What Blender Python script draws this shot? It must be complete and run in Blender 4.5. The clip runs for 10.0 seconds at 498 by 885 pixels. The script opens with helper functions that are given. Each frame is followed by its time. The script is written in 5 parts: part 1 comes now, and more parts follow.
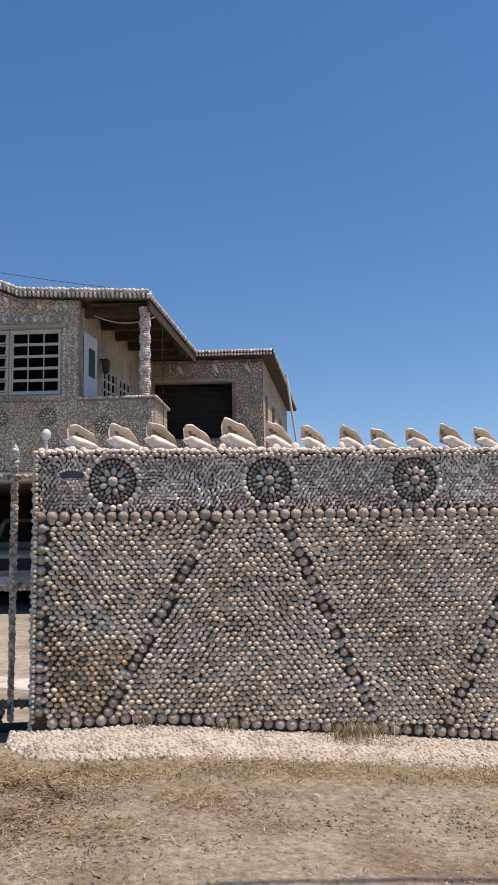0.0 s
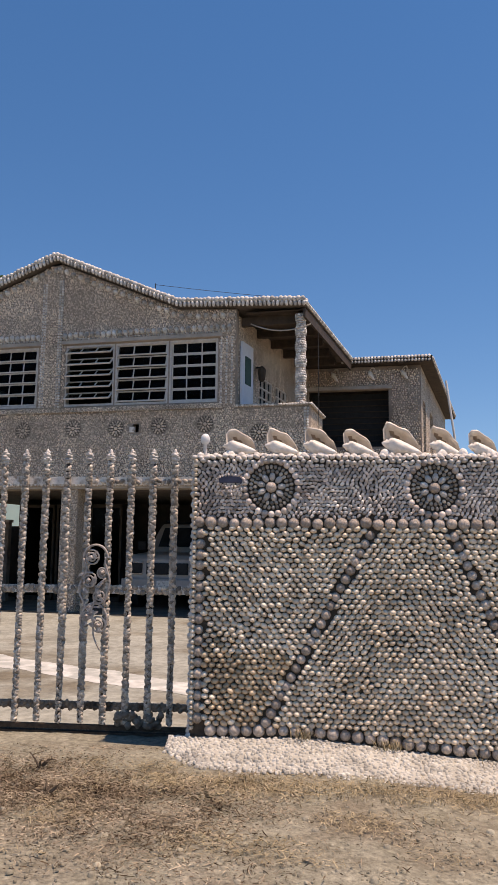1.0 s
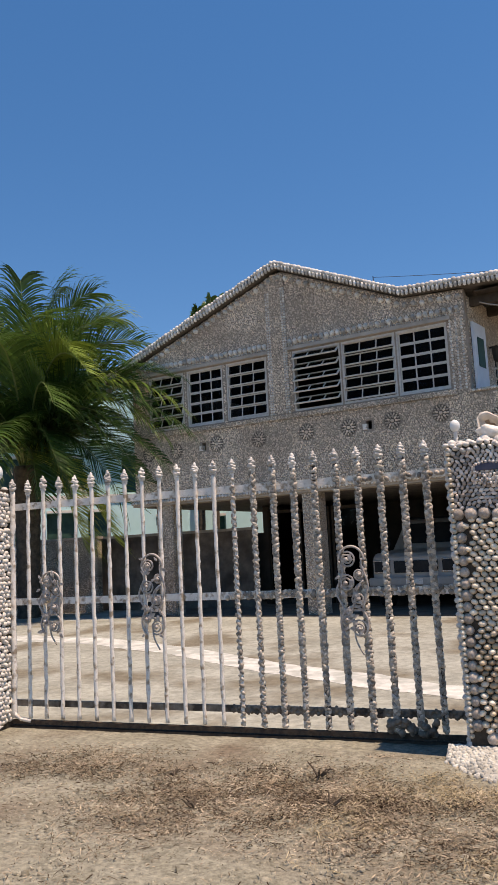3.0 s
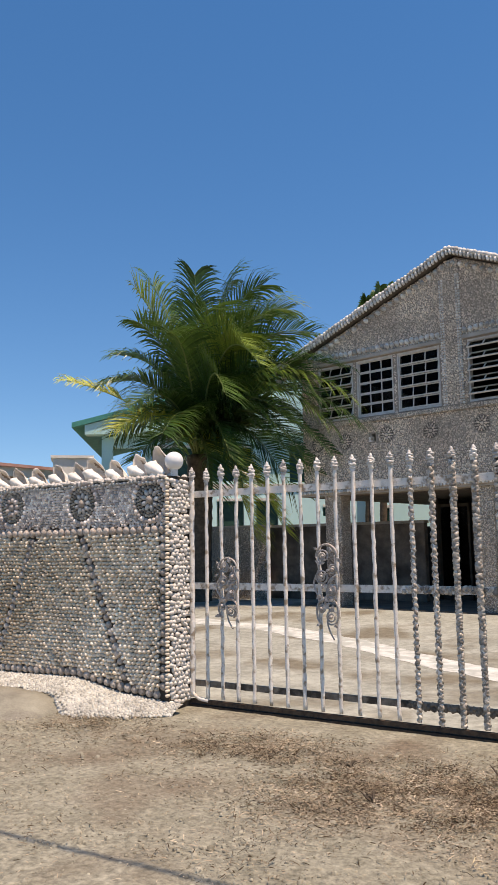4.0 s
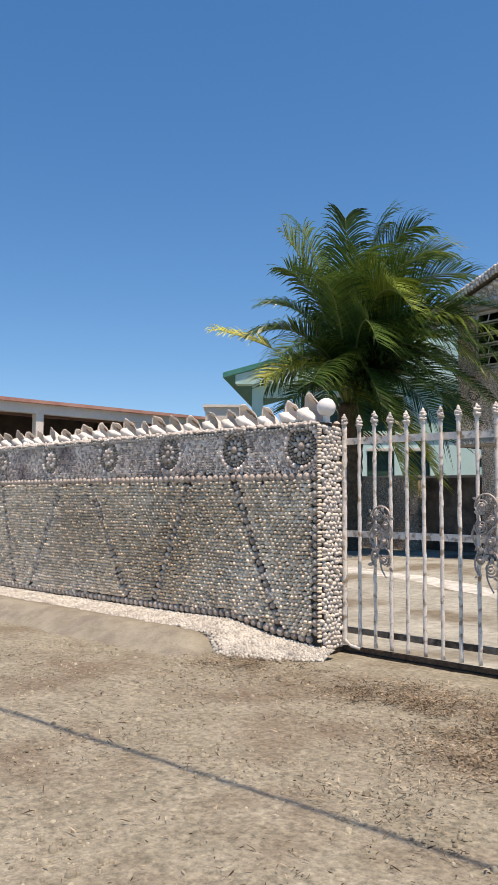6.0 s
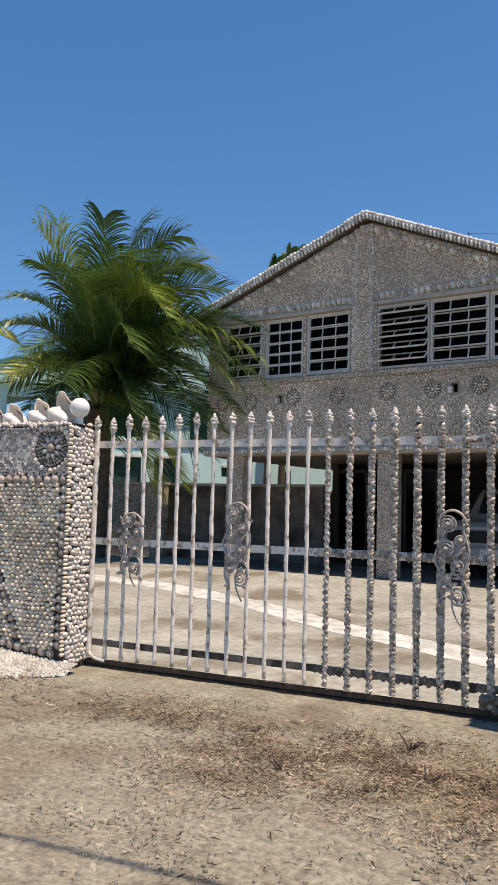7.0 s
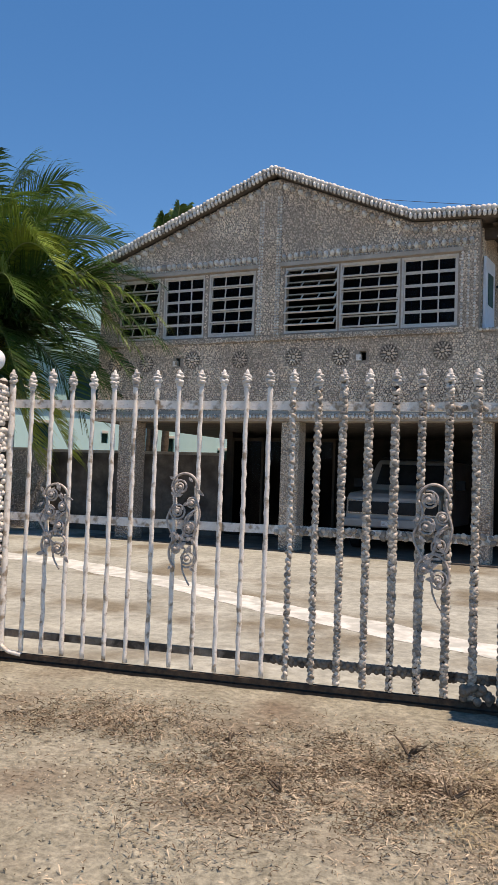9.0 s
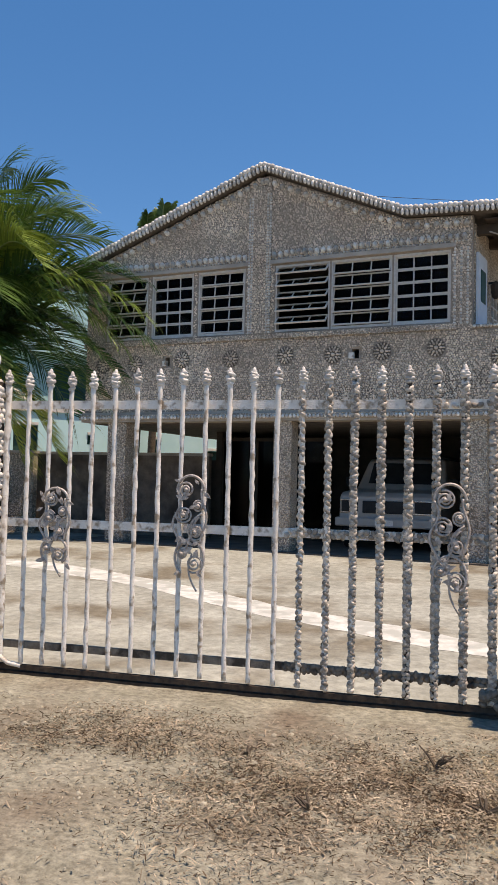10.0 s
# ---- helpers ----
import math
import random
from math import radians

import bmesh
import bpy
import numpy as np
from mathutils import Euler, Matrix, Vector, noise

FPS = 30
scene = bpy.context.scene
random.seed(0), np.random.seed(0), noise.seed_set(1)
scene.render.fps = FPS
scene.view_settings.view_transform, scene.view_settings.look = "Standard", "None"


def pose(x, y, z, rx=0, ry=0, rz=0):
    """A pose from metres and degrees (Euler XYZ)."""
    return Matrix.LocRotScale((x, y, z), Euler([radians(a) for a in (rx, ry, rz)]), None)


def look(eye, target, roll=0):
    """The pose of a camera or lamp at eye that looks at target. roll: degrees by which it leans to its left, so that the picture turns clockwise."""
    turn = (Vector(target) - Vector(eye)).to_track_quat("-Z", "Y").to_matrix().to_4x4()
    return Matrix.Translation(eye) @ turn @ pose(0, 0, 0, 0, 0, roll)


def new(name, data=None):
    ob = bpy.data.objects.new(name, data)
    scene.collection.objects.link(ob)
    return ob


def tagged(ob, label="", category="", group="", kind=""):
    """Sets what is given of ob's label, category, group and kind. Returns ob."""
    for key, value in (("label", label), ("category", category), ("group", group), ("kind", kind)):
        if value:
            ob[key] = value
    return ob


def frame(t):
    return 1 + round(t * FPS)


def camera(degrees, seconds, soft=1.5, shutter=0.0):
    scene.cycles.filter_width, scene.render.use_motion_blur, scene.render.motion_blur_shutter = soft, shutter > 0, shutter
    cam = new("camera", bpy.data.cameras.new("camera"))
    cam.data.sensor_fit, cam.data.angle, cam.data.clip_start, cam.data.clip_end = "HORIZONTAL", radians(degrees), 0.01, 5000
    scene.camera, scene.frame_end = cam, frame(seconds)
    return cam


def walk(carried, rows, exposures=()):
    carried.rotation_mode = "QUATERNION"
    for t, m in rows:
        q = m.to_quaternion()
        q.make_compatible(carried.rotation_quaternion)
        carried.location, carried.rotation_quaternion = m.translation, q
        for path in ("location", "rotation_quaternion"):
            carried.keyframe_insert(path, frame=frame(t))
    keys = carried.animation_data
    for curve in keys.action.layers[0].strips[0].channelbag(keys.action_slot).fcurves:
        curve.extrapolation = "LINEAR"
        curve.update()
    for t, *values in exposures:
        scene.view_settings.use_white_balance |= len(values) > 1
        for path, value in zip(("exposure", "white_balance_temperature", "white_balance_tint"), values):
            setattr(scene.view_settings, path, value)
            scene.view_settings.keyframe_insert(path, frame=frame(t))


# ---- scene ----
cam = camera(34.7, 10.0, soft=0.6)
PATH = [
    (0, (-0.544, 0.58, 1.452), (-0.351, 2.557, 1.687), -0.9),
    (0.5, (-0.548, 0.659, 1.455), (-0.599, 2.643, 1.707), 0.1),
    (1, (-0.597, 0.779, 1.441), (-0.785, 2.753, 1.701), 0.7),
    (1.5, (-0.737, 0.878, 1.451), (-0.908, 2.854, 1.708), 0.1),
    (2, (-0.792, 0.948, 1.455), (-0.994, 2.921, 1.717), -1.2),
    (2.2, (-0.773, 0.98, 1.465), (-1.053, 2.943, 1.726), -1.5),
    (3.3, (-0.787, 1.004, 1.446), (-1.682, 2.772, 1.72), -2.4),
    (3.5, (-0.862, 0.986, 1.472), (-1.843, 2.707, 1.745), -1.4),
    (4, (-0.877, 0.98, 1.453), (-1.978, 2.63, 1.712), -0.9),
    (4.5, (-0.866, 0.972, 1.435), (-2.096, 2.538, 1.628), -0.9),
    (5, (-0.963, 0.963, 1.546), (-2.333, 2.416, 1.649), -0.8),
    (5.2, (-0.955, 0.949, 1.558), (-2.377, 2.352, 1.657), -1.1),
    (6.3, (-0.98, 1.097, 1.398), (-2.337, 2.559, 1.54), 1.6),
    (6.4, (-0.985, 1.117, 1.403), (-2.299, 2.618, 1.543), 1.5),
    (6.5, (-1.003, 1.137, 1.411), (-2.255, 2.69, 1.548), 1.8),
    (6.8, (-1.116, 1.175, 1.425), (-2.124, 2.896, 1.576), 1.5),
    (7, (-1.177, 1.187, 1.428), (-2.057, 2.975, 1.59), 1.5),
    (7.5, (-1.389, 1.395, 1.414), (-2.151, 3.237, 1.577), 1.9),
    (8, (-1.604, 1.581, 1.427), (-2.346, 3.431, 1.588), 2.4),
    (8.5, (-1.907, 1.605, 1.435), (-2.54, 3.496, 1.59), 2.0),
    (9, (-2.099, 1.654, 1.436), (-2.658, 3.572, 1.528), 2.0),
    (9.5, (-2.244, 1.776, 1.437), (-2.785, 3.699, 1.531), 1.5),
    (10, (-2.321, 1.781, 1.443), (-2.836, 3.712, 1.536), 1.3),
]
walk(cam, [(t, look(eye, target, roll)) for t, eye, target, roll in PATH], [(0.0, 0.40, 9100, 27), (2.2, 0.45, 9050, 26), (3.5, 0.58, 8700, 21), (10.0, 0.62, 8700, 21)])

# ---------------------------------------------------------------- light
SUN_DIR = Vector((0.672, -0.11, 2.12)).normalized()      # towards the sun
world = bpy.data.worlds.new("sky")
scene.world = world
world.use_nodes = True
wn = world.node_tree
sky = wn.nodes.new("ShaderNodeTexSky")
sky.sky_type = "NISHITA"
sky.sun_disc = False
sky.sun_elevation = math.asin(SUN_DIR.z)
sky.sun_rotation = math.atan2(SUN_DIR.x, SUN_DIR.y)
sky.air_density, sky.dust_density, sky.ozone_density = 1.0, 0.0, 6.0
# clear dry air: the pale band keeps close to the horizon
ray = wn.nodes.new("ShaderNodeTexCoord")
lift = wn.nodes.new("ShaderNodeVectorMath")
lift.operation = "ADD"
lift.inputs[1].default_value = (0, 0, 0.065)
wn.links.new(ray.outputs["Generated"], lift.inputs[0])
unit = wn.nodes.new("ShaderNodeVectorMath")
unit.operation = "NORMALIZE"
wn.links.new(lift.outputs[0], unit.inputs[0])
wn.links.new(unit.outputs[0], sky.inputs["Vector"])
deep = wn.nodes.new("ShaderNodeHueSaturation")
deep.inputs["Saturation"].default_value = 1.26
wn.links.new(sky.outputs[0], deep.inputs["Color"])
wn.links.new(deep.outputs[0], wn.nodes["Background"].inputs[0])
wn.nodes["Background"].inputs[1].default_value = 0.119
sun = new("sun", bpy.data.lights.new("sun", "SUN"))
sun.data.energy, sun.data.angle, sun.data.color = 3.6, radians(0.53), (1.0, 0.965, 0.915)
sun.matrix_world = look((0, 0, 30), Vector((0, 0, 30)) - SUN_DIR)


# ---------------------------------------------------------------- materials
def surf(name, c1, c2, scale=8.0, rough=0.8, bump=0.3, bump_scale=None, metal=0.0, c3=None, c3_scale=1.2,
         c3_at=(0.55, 0.7), island=0.0, random_ob=0.0, detail=6.0, depth=0.01, cells=0.0, spec=0.35, grain=0.0, grain_scale=70.0):
    """Two-tone noise, a third tone in large patches, relief, and a brightness that varies from piece to piece."""
    m = bpy.data.materials.new(name)
    m.use_nodes = True
    nt = m.node_tree
    N, L = nt.nodes, nt.links
    p = N["Principled BSDF"]
    p.inputs["Roughness"].default_value = rough
    p.inputs["Metallic"].default_value = metal
    p.inputs["Specular IOR Level"].default_value = spec
    co = N.new("ShaderNodeTexCoord")
    n1 = N.new("ShaderNodeTexNoise")
    n1.inputs["Scale"].default_value, n1.inputs["Detail"].default_value = scale, detail
    n1.inputs["Roughness"].default_value = 0.65
    L.new(co.outputs["Object"], n1.inputs["Vector"])
    r = N.new("ShaderNodeValToRGB")
    r.color_ramp.elements[0].position, r.color_ramp.elements[1].position = 0.32, 0.68
    r.color_ramp.elements[0].color, r.color_ramp.elements[1].color = (*c1, 1), (*c2, 1)
    L.new(n1.outputs["Fac"], r.inputs["Fac"])
    colour = r.outputs["Color"]
    if c3:
        n3 = N.new("ShaderNodeTexNoise")
        n3.inputs["Scale"].default_value, n3.inputs["Detail"].default_value = c3_scale, 5.0
        L.new(co.outputs["Object"], n3.inputs["Vector"])
        r3 = N.new("ShaderNodeValToRGB")
        r3.color_ramp.elements[0].position, r3.color_ramp.elements[1].position = c3_at
        L.new(n3.outputs["Fac"], r3.inputs["Fac"])
        mx = N.new("ShaderNodeMixRGB")
        L.new(r3.outputs["Color"], mx.inputs["Fac"])
        L.new(colour, mx.inputs["Color1"])
        mx.inputs["Color2"].default_value = (*c3, 1)
        colour = mx.outputs["Color"]
    if grain:
        n4 = N.new("ShaderNodeTexNoise")
        n4.inputs["Scale"].default_value, n4.inputs["Detail"].default_value = grain_scale, 8.0
        n4.inputs["Roughness"].default_value = 0.75
        L.new(co.outputs["Object"], n4.inputs["Vector"])
        m4 = N.new("ShaderNodeMapRange")
        m4.inputs["From Min"].default_value, m4.inputs["From Max"].default_value = 0.33, 0.67
        m4.inputs["To Min"].default_value, m4.inputs["To Max"].default_value = 1 - grain, 1 + 0.7 * grain
        L.new(n4.outputs["Fac"], m4.inputs["Value"])
        u4 = N.new("ShaderNodeMixRGB")
        u4.blend_type = "MULTIPLY"
        u4.inputs["Fac"].default_value = 1
        L.new(colour, u4.inputs["Color1"])
        L.new(m4.outputs[0], u4.inputs["Color2"])
        colour = u4.outputs["Color"]
    for amount, node, socket in ((island, "ShaderNodeNewGeometry", "Random Per Island"), (random_ob, "ShaderNodeObjectInfo", "Random")):
        if amount:
            g = N.new(node)
            mr = N.new("ShaderNodeMapRange")
            mr.inputs["To Min"].default_value, mr.inputs["To Max"].default_value = 1 - amount, 1 + amount
            L.new(g.outputs[socket], mr.inputs["Value"])
            mu = N.new("ShaderNodeMixRGB")
            mu.blend_type = "MULTIPLY"
            mu.inputs["Fac"].default_value = 1
            L.new(colour, mu.inputs["Color1"])
            L.new(mr.outputs[0], mu.inputs["Color2"])
            colour = mu.outputs["Color"]
    height = n1.outputs["Fac"]
    if bump_scale:
        n2 = N.new("ShaderNodeTexNoise")
        n2.inputs["Scale"].default_value, n2.inputs["Detail"].default_value = bump_scale, 4.0
        L.new(co.outputs["Object"], n2.inputs["Vector"])
        height = n2.outputs["Fac"]
    if cells:
        v = N.new("ShaderNodeTexVoronoi")
        v.inputs["Scale"].default_value = cells
        L.new(co.outputs["Object"], v.inputs["Vector"])
        inv = N.new("ShaderNodeMath")
        inv.operation = "SUBTRACT"
        inv.inputs[0].default_value = 1.0
        L.new(v.outputs["Distance"], inv.inputs[1])
        height = inv.outputs[0]
        cr = N.new("ShaderNodeValToRGB")
        cr.color_ramp.elements[0].position, cr.color_ramp.elements[1].position = 0.3, 0.75
        cr.color_ramp.elements[0].color, cr.color_ramp.elements[1].color = (0.42, 0.38, 0.35, 1), (1.15, 1.15, 1.15, 1)
        L.new(height, cr.inputs["Fac"])
        mc = N.new("ShaderNodeMixRGB")
        mc.blend_type = "MULTIPLY"
        mc.inputs["Fac"].default_value = 0.85
        L.new(colour, mc.inputs["Color1"])
        L.new(cr.outputs["Color"], mc.inputs["Color2"])
        hs = N.new("ShaderNodeSeparateColor")
        L.new(v.outputs["Color"], hs.inputs[0])
        mr = N.new("ShaderNodeMapRange")
        mr.inputs["To Min"].default_value, mr.inputs["To Max"].default_value = 0.68, 1.3
        L.new(hs.outputs[0], mr.inputs["Value"])
        md = N.new("ShaderNodeMixRGB")
        md.blend_type = "MULTIPLY"
        md.inputs["Fac"].default_value = 1
        L.new(mc.outputs["Color"], md.inputs["Color1"])
        L.new(mr.outputs[0], md.inputs["Color2"])
        colour = md.outputs["Color"]
    b = N.new("ShaderNodeBump")
    b.inputs["Strength"].default_value, b.inputs["Distance"].default_value = bump, depth
    L.new(height, b.inputs["Height"])
    L.new(b.outputs["Normal"], p.inputs["Normal"])
    L.new(colour, p.inputs["Base Color"])
    return m


SAND = surf("sandy_ground", (0.205, 0.193, 0.143), (0.318, 0.304, 0.238), 3.0, 0.95, 0.7, 45, c3=(0.175, 0.14, 0.10), c3_scale=1.3, c3_at=(0.48, 0.72), detail=12, depth=0.02, grain=0.55, grain_scale=22)
CONCRETE = surf("yard_concrete", (0.25, 0.255, 0.216), (0.385, 0.392, 0.342), 1.1, 0.9, 0.3, 40, c3=(0.18, 0.16, 0.118), c3_scale=0.7, c3_at=(0.5, 0.62), detail=12, grain=0.35, grain_scale=10)
KERB = surf("kerb_concrete", (0.205, 0.19, 0.148), (0.31, 0.295, 0.235), 5, 0.9, 0.4, 50, c3=(0.2, 0.18, 0.15), c3_scale=2, grain=0.35)
STRIPE = surf("worn_white_paint", (0.45, 0.455, 0.42), (0.65, 0.655, 0.615), 7, 0.85, 0.2, 50, c3=(0.38, 0.395, 0.36), c3_scale=5, c3_at=(0.45, 0.6))
MORTAR = surf("grey_mortar", (0.04, 0.031, 0.023), (0.085, 0.067, 0.05), 20, 0.95, 0.4, 80)
SHELL_TAN = surf("tan_clam_shell", (0.66, 0.525, 0.38), (0.92, 0.79, 0.625), 2.2, 0.44, 0.25, 120, c3=(0.50, 0.35, 0.21), c3_scale=0.55, c3_at=(0.55, 0.8), island=0.3)
SHELL_GREY = surf("grey_mauve_shell", (0.54, 0.435, 0.37), (0.89, 0.775, 0.67), 2.5, 0.42, 0.2, 150, c3=(0.33, 0.25, 0.225), c3_scale=1.0, island=0.5)
SHELL_RUST = surf("rust_stained_shell", (0.44, 0.295, 0.175), (0.70, 0.535, 0.36), 2.2, 0.45, 0.25, 120, island=0.4)
CONCH_IN = surf("conch_mouth", (0.52, 0.45, 0.37), (0.74, 0.67, 0.58), 9, 0.4, 0.2, 60, random_ob=0.2)
# the mouth's brown, darkened to carry the shadow of the slit
CONCH_SLIT = surf("conch_mouth_shade", (0.20, 0.14, 0.10), (0.34, 0.25, 0.18), 10, 0.5, 0.2, 60)
SHELL_BIG = surf("brown_cockle_shell", (0.35, 0.285, 0.23), (0.60, 0.51, 0.43), 6, 0.42, 0.5, 90, random_ob=0.3)
SHELL_PALE = surf("pale_petal_shell", (0.48, 0.44, 0.39), (0.66, 0.62, 0.56), 9, 0.5, 0.3, 90, random_ob=0.25)
SHELL_BAR = surf("strung_shell", (0.26, 0.215, 0.165), (0.60, 0.525, 0.435), 30, 0.42, 0.3, 150, island=0.5)
SHELL_ROOF = surf("bleached_roof_shell", (0.42, 0.39, 0.35), (0.70, 0.67, 0.62), 20, 0.6, 0.3, 90, island=0.4, random_ob=0.35)
CONCH = surf("bleached_conch", (0.72, 0.65, 0.55), (0.88, 0.84, 0.76), 14, 0.45, 0.4, 60, c3=(0.55, 0.45, 0.34), c3_scale=5, c3_at=(0.58, 0.75), random_ob=0.12)
PEBBLE = surf("white_painted_pebble", (0.35, 0.338, 0.298), (0.55, 0.54, 0.488), 5, 0.85, 0.2, 120, island=0.3)
PAINT_WHITE = surf("peeling_white_paint", (0.70, 0.64, 0.56), (0.86, 0.81, 0.73), 25, 0.5, 0.4, 90, c3=(0.36, 0.28, 0.20), c3_scale=16, c3_at=(0.53, 0.66))
RUST = surf("rusty_iron", (0.045, 0.032, 0.024), (0.10, 0.072, 0.052), 25, 0.9, 0.4, 90, spec=0.1)
# weathered rail's brown; low shells on the gate use it as painted shade
RAIL = surf("weathered_rail_shade_brown", (0.15, 0.115, 0.085), (0.30, 0.245, 0.19), 18, 0.9, 0.5, 70, c3=(0.08, 0.06, 0.045), c3_scale=7, c3_at=(0.5, 0.62), spec=0.15)
IRON = surf("grey_wrought_iron", (0.27, 0.235, 0.205), (0.56, 0.50, 0.445), 30, 0.45, 0.4, 90, metal=0.1)
FACADE_BED = surf("dark_shell_bedding", (0.27, 0.21, 0.165), (0.42, 0.34, 0.27), 6, 0.9, 0.6, 60, c3=(0.15, 0.115, 0.09), c3_scale=0.9)
SHELL_FACADE = surf("small_facade_shell", (0.60, 0.475, 0.365), (0.86, 0.725, 0.585), 1.6, 0.6, 0.2, 120, c3=(0.48, 0.375, 0.29), c3_scale=0.6, c3_at=(0.45, 0.75), island=0.35)
# porch shade put into the brown; the rosettes' mortar discs share it
PORCH = surf("porch_shade_brown", (0.10, 0.075, 0.056), (0.19, 0.15, 0.115), 3, 0.9, 0.3, 50)
BROWNWALL = surf("brown_streaked_wall", (0.15, 0.112, 0.083), (0.27, 0.21, 0.165), 5, 0.9, 0.6, 45, c3=(0.09, 0.066, 0.05), c3_scale=1.6, c3_at=(0.45, 0.65))
AQUA = surf("pale_aqua_plaster", (0.50, 0.80, 0.80), (0.60, 0.88, 0.88), 1.2, 0.85, 0.15, 40)
FACADE = surf("shell_crusted_wall", (0.60, 0.48, 0.365), (0.86, 0.73, 0.585), 2.2, 0.75, 1.0, c3=(0.46, 0.365, 0.285), c3_scale=0.7, cells=40, depth=0.03)
PLASTER = surf("grey_plaster", (0.36, 0.31, 0.255), (0.50, 0.435, 0.365), 4, 0.85, 0.3, 60, c3=(0.27, 0.225, 0.18))
# interior darkness put into the colour of room, carport and porch walls
DARKWALL = surf("unlit_dark_wall", (0.062, 0.048, 0.038), (0.115, 0.09, 0.072), 3, 0.9, 0.3, 50)
# shade under the slabs put into their colour
SOFFIT = surf("shade_dark_soffit", (0.10, 0.08, 0.065), (0.18, 0.15, 0.125), 5, 0.9, 0.3, 60)
WOOD = surf("dark_brown_timber", (0.04, 0.028, 0.02), (0.085, 0.06, 0.042), 6, 0.8, 0.3, 60)
FRAME = surf("off_white_frame", (0.52, 0.475, 0.415), (0.68, 0.63, 0.56), 12, 0.6, 0.15, 60)
DOORPAINT = surf("pale_blue_white_door", (0.62, 0.66, 0.70), (0.72, 0.75, 0.78), 6, 0.5, 0.1, 60)
MINT = surf("mint_green_plaster", (0.40, 0.66, 0.60), (0.50, 0.76, 0.70), 1.2, 0.85, 0.15, 40)
TEAL = surf("teal_trim", (0.03, 0.22, 0.17), (0.06, 0.30, 0.24), 3, 0.7, 0.15, 40)
DARKGREEN = surf("dark_green_shutter", (0.012, 0.05, 0.04), (0.03, 0.09, 0.07), 5, 0.6, 0.2, 40)
REDROOF = surf("faded_red_roof", (0.42, 0.20, 0.16), (0.56, 0.34, 0.28), 2, 0.85, 0.2, 30)
WHITEWALL = surf("whitewashed_wall", (0.68, 0.64, 0.57), (0.80, 0.765, 0.70), 2, 0.85, 0.2, 40)
BARK = surf("palm_bark", (0.055, 0.04, 0.028), (0.15, 0.115, 0.08), 9, 0.9, 0.6, 30)
# lit copy of FROND: sunshine on some fronds put into the green
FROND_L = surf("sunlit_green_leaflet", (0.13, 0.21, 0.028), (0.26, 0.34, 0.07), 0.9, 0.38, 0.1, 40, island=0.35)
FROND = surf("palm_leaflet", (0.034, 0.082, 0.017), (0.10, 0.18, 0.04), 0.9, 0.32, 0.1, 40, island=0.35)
FROND_Y = surf("yellowing_palm_leaflet", (0.36, 0.40, 0.05), (0.56, 0.55, 0.11), 1.5, 0.5, 0.1, 40, island=0.3)
RACHIS = surf("palm_rib", (0.14, 0.19, 0.05), (0.26, 0.28, 0.10), 5, 0.5, 0.1, 40)
DRYLEAF = surf("dry_leaf", (0.20, 0.15, 0.10), (0.46, 0.385, 0.285), 3, 0.95, 0.3, 60, island=0.45, spec=0.1)
DARKLEAF = surf("rotted_leaf", (0.042, 0.028, 0.018), (0.12, 0.085, 0.056), 3, 0.95, 0.3, 60, island=0.5, spec=0.05)
CLOD = surf("sandy_clod", (0.21, 0.19, 0.14), (0.37, 0.345, 0.27), 4, 0.95, 0.5, 90, island=0.3, spec=0.1)
DRYGRASS = surf("dry_grass", (0.24, 0.185, 0.105), (0.43, 0.36, 0.235), 6, 0.9, 0.1, 60, island=0.4)
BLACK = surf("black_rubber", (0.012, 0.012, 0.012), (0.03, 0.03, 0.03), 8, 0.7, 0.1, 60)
CARPAINT = surf("dusty_grey_car_paint", (0.36, 0.32, 0.275), (0.48, 0.43, 0.375), 2, 0.5, 0.05, 60, spec=0.5)
CHROME = surf("dull_chrome", (0.5, 0.5, 0.5), (0.65, 0.65, 0.65), 5, 0.25, 0.05, 60, metal=1.0)
CABLE = surf("black_cable", (0.02, 0.02, 0.02), (0.04, 0.04, 0.04), 8, 0.6, 0.1, 60)
LETTER = surf("blue_grey_letter_slot", (0.05, 0.05, 0.075), (0.10, 0.10, 0.14), 8, 0.5, 0.1, 60)


def leafy(m, share):
    """Lets part of the light through a leaf."""
    N, L = m.node_tree.nodes, m.node_tree.links
    p = N["Principled BSDF"]
    thin = N.new("ShaderNodeBsdfTranslucent")
    L.new(p.inputs["Base Color"].links[0].from_socket, thin.inputs["Color"])
    mix = N.new("ShaderNodeMixShader")
    mix.inputs["Fac"].default_value = share
    L.new(p.outputs[0], mix.inputs[1])
    L.new(thin.outputs[0], mix.inputs[2])
    L.new(mix.outputs[0], N["Material Output"].inputs["Surface"])


for leaf_stuff in (FROND, FROND_L, FROND_Y):
    leafy(leaf_stuff, 0.27)


def glass(name, tint, rough=0.03):
    m = bpy.data.materials.new(name)
    m.use_nodes = True
    p = m.node_tree.nodes["Principled BSDF"]
    p.inputs["Base Color"].default_value = (*tint, 1)
    p.inputs["Transmission Weight"].default_value = 1.0
    p.inputs["Roughness"].default_value = rough
    p.inputs["IOR"].default_value = 1.12
    return m


GLASS = glass("dark_window_glass", (0.35, 0.36, 0.36))
GLOBE = bpy.data.materials.new("white_globe_glass")
GLOBE.use_nodes = True
GLOBE.node_tree.nodes["Principled BSDF"].inputs["Base Color"].default_value = (0.80, 0.79, 0.75, 1)
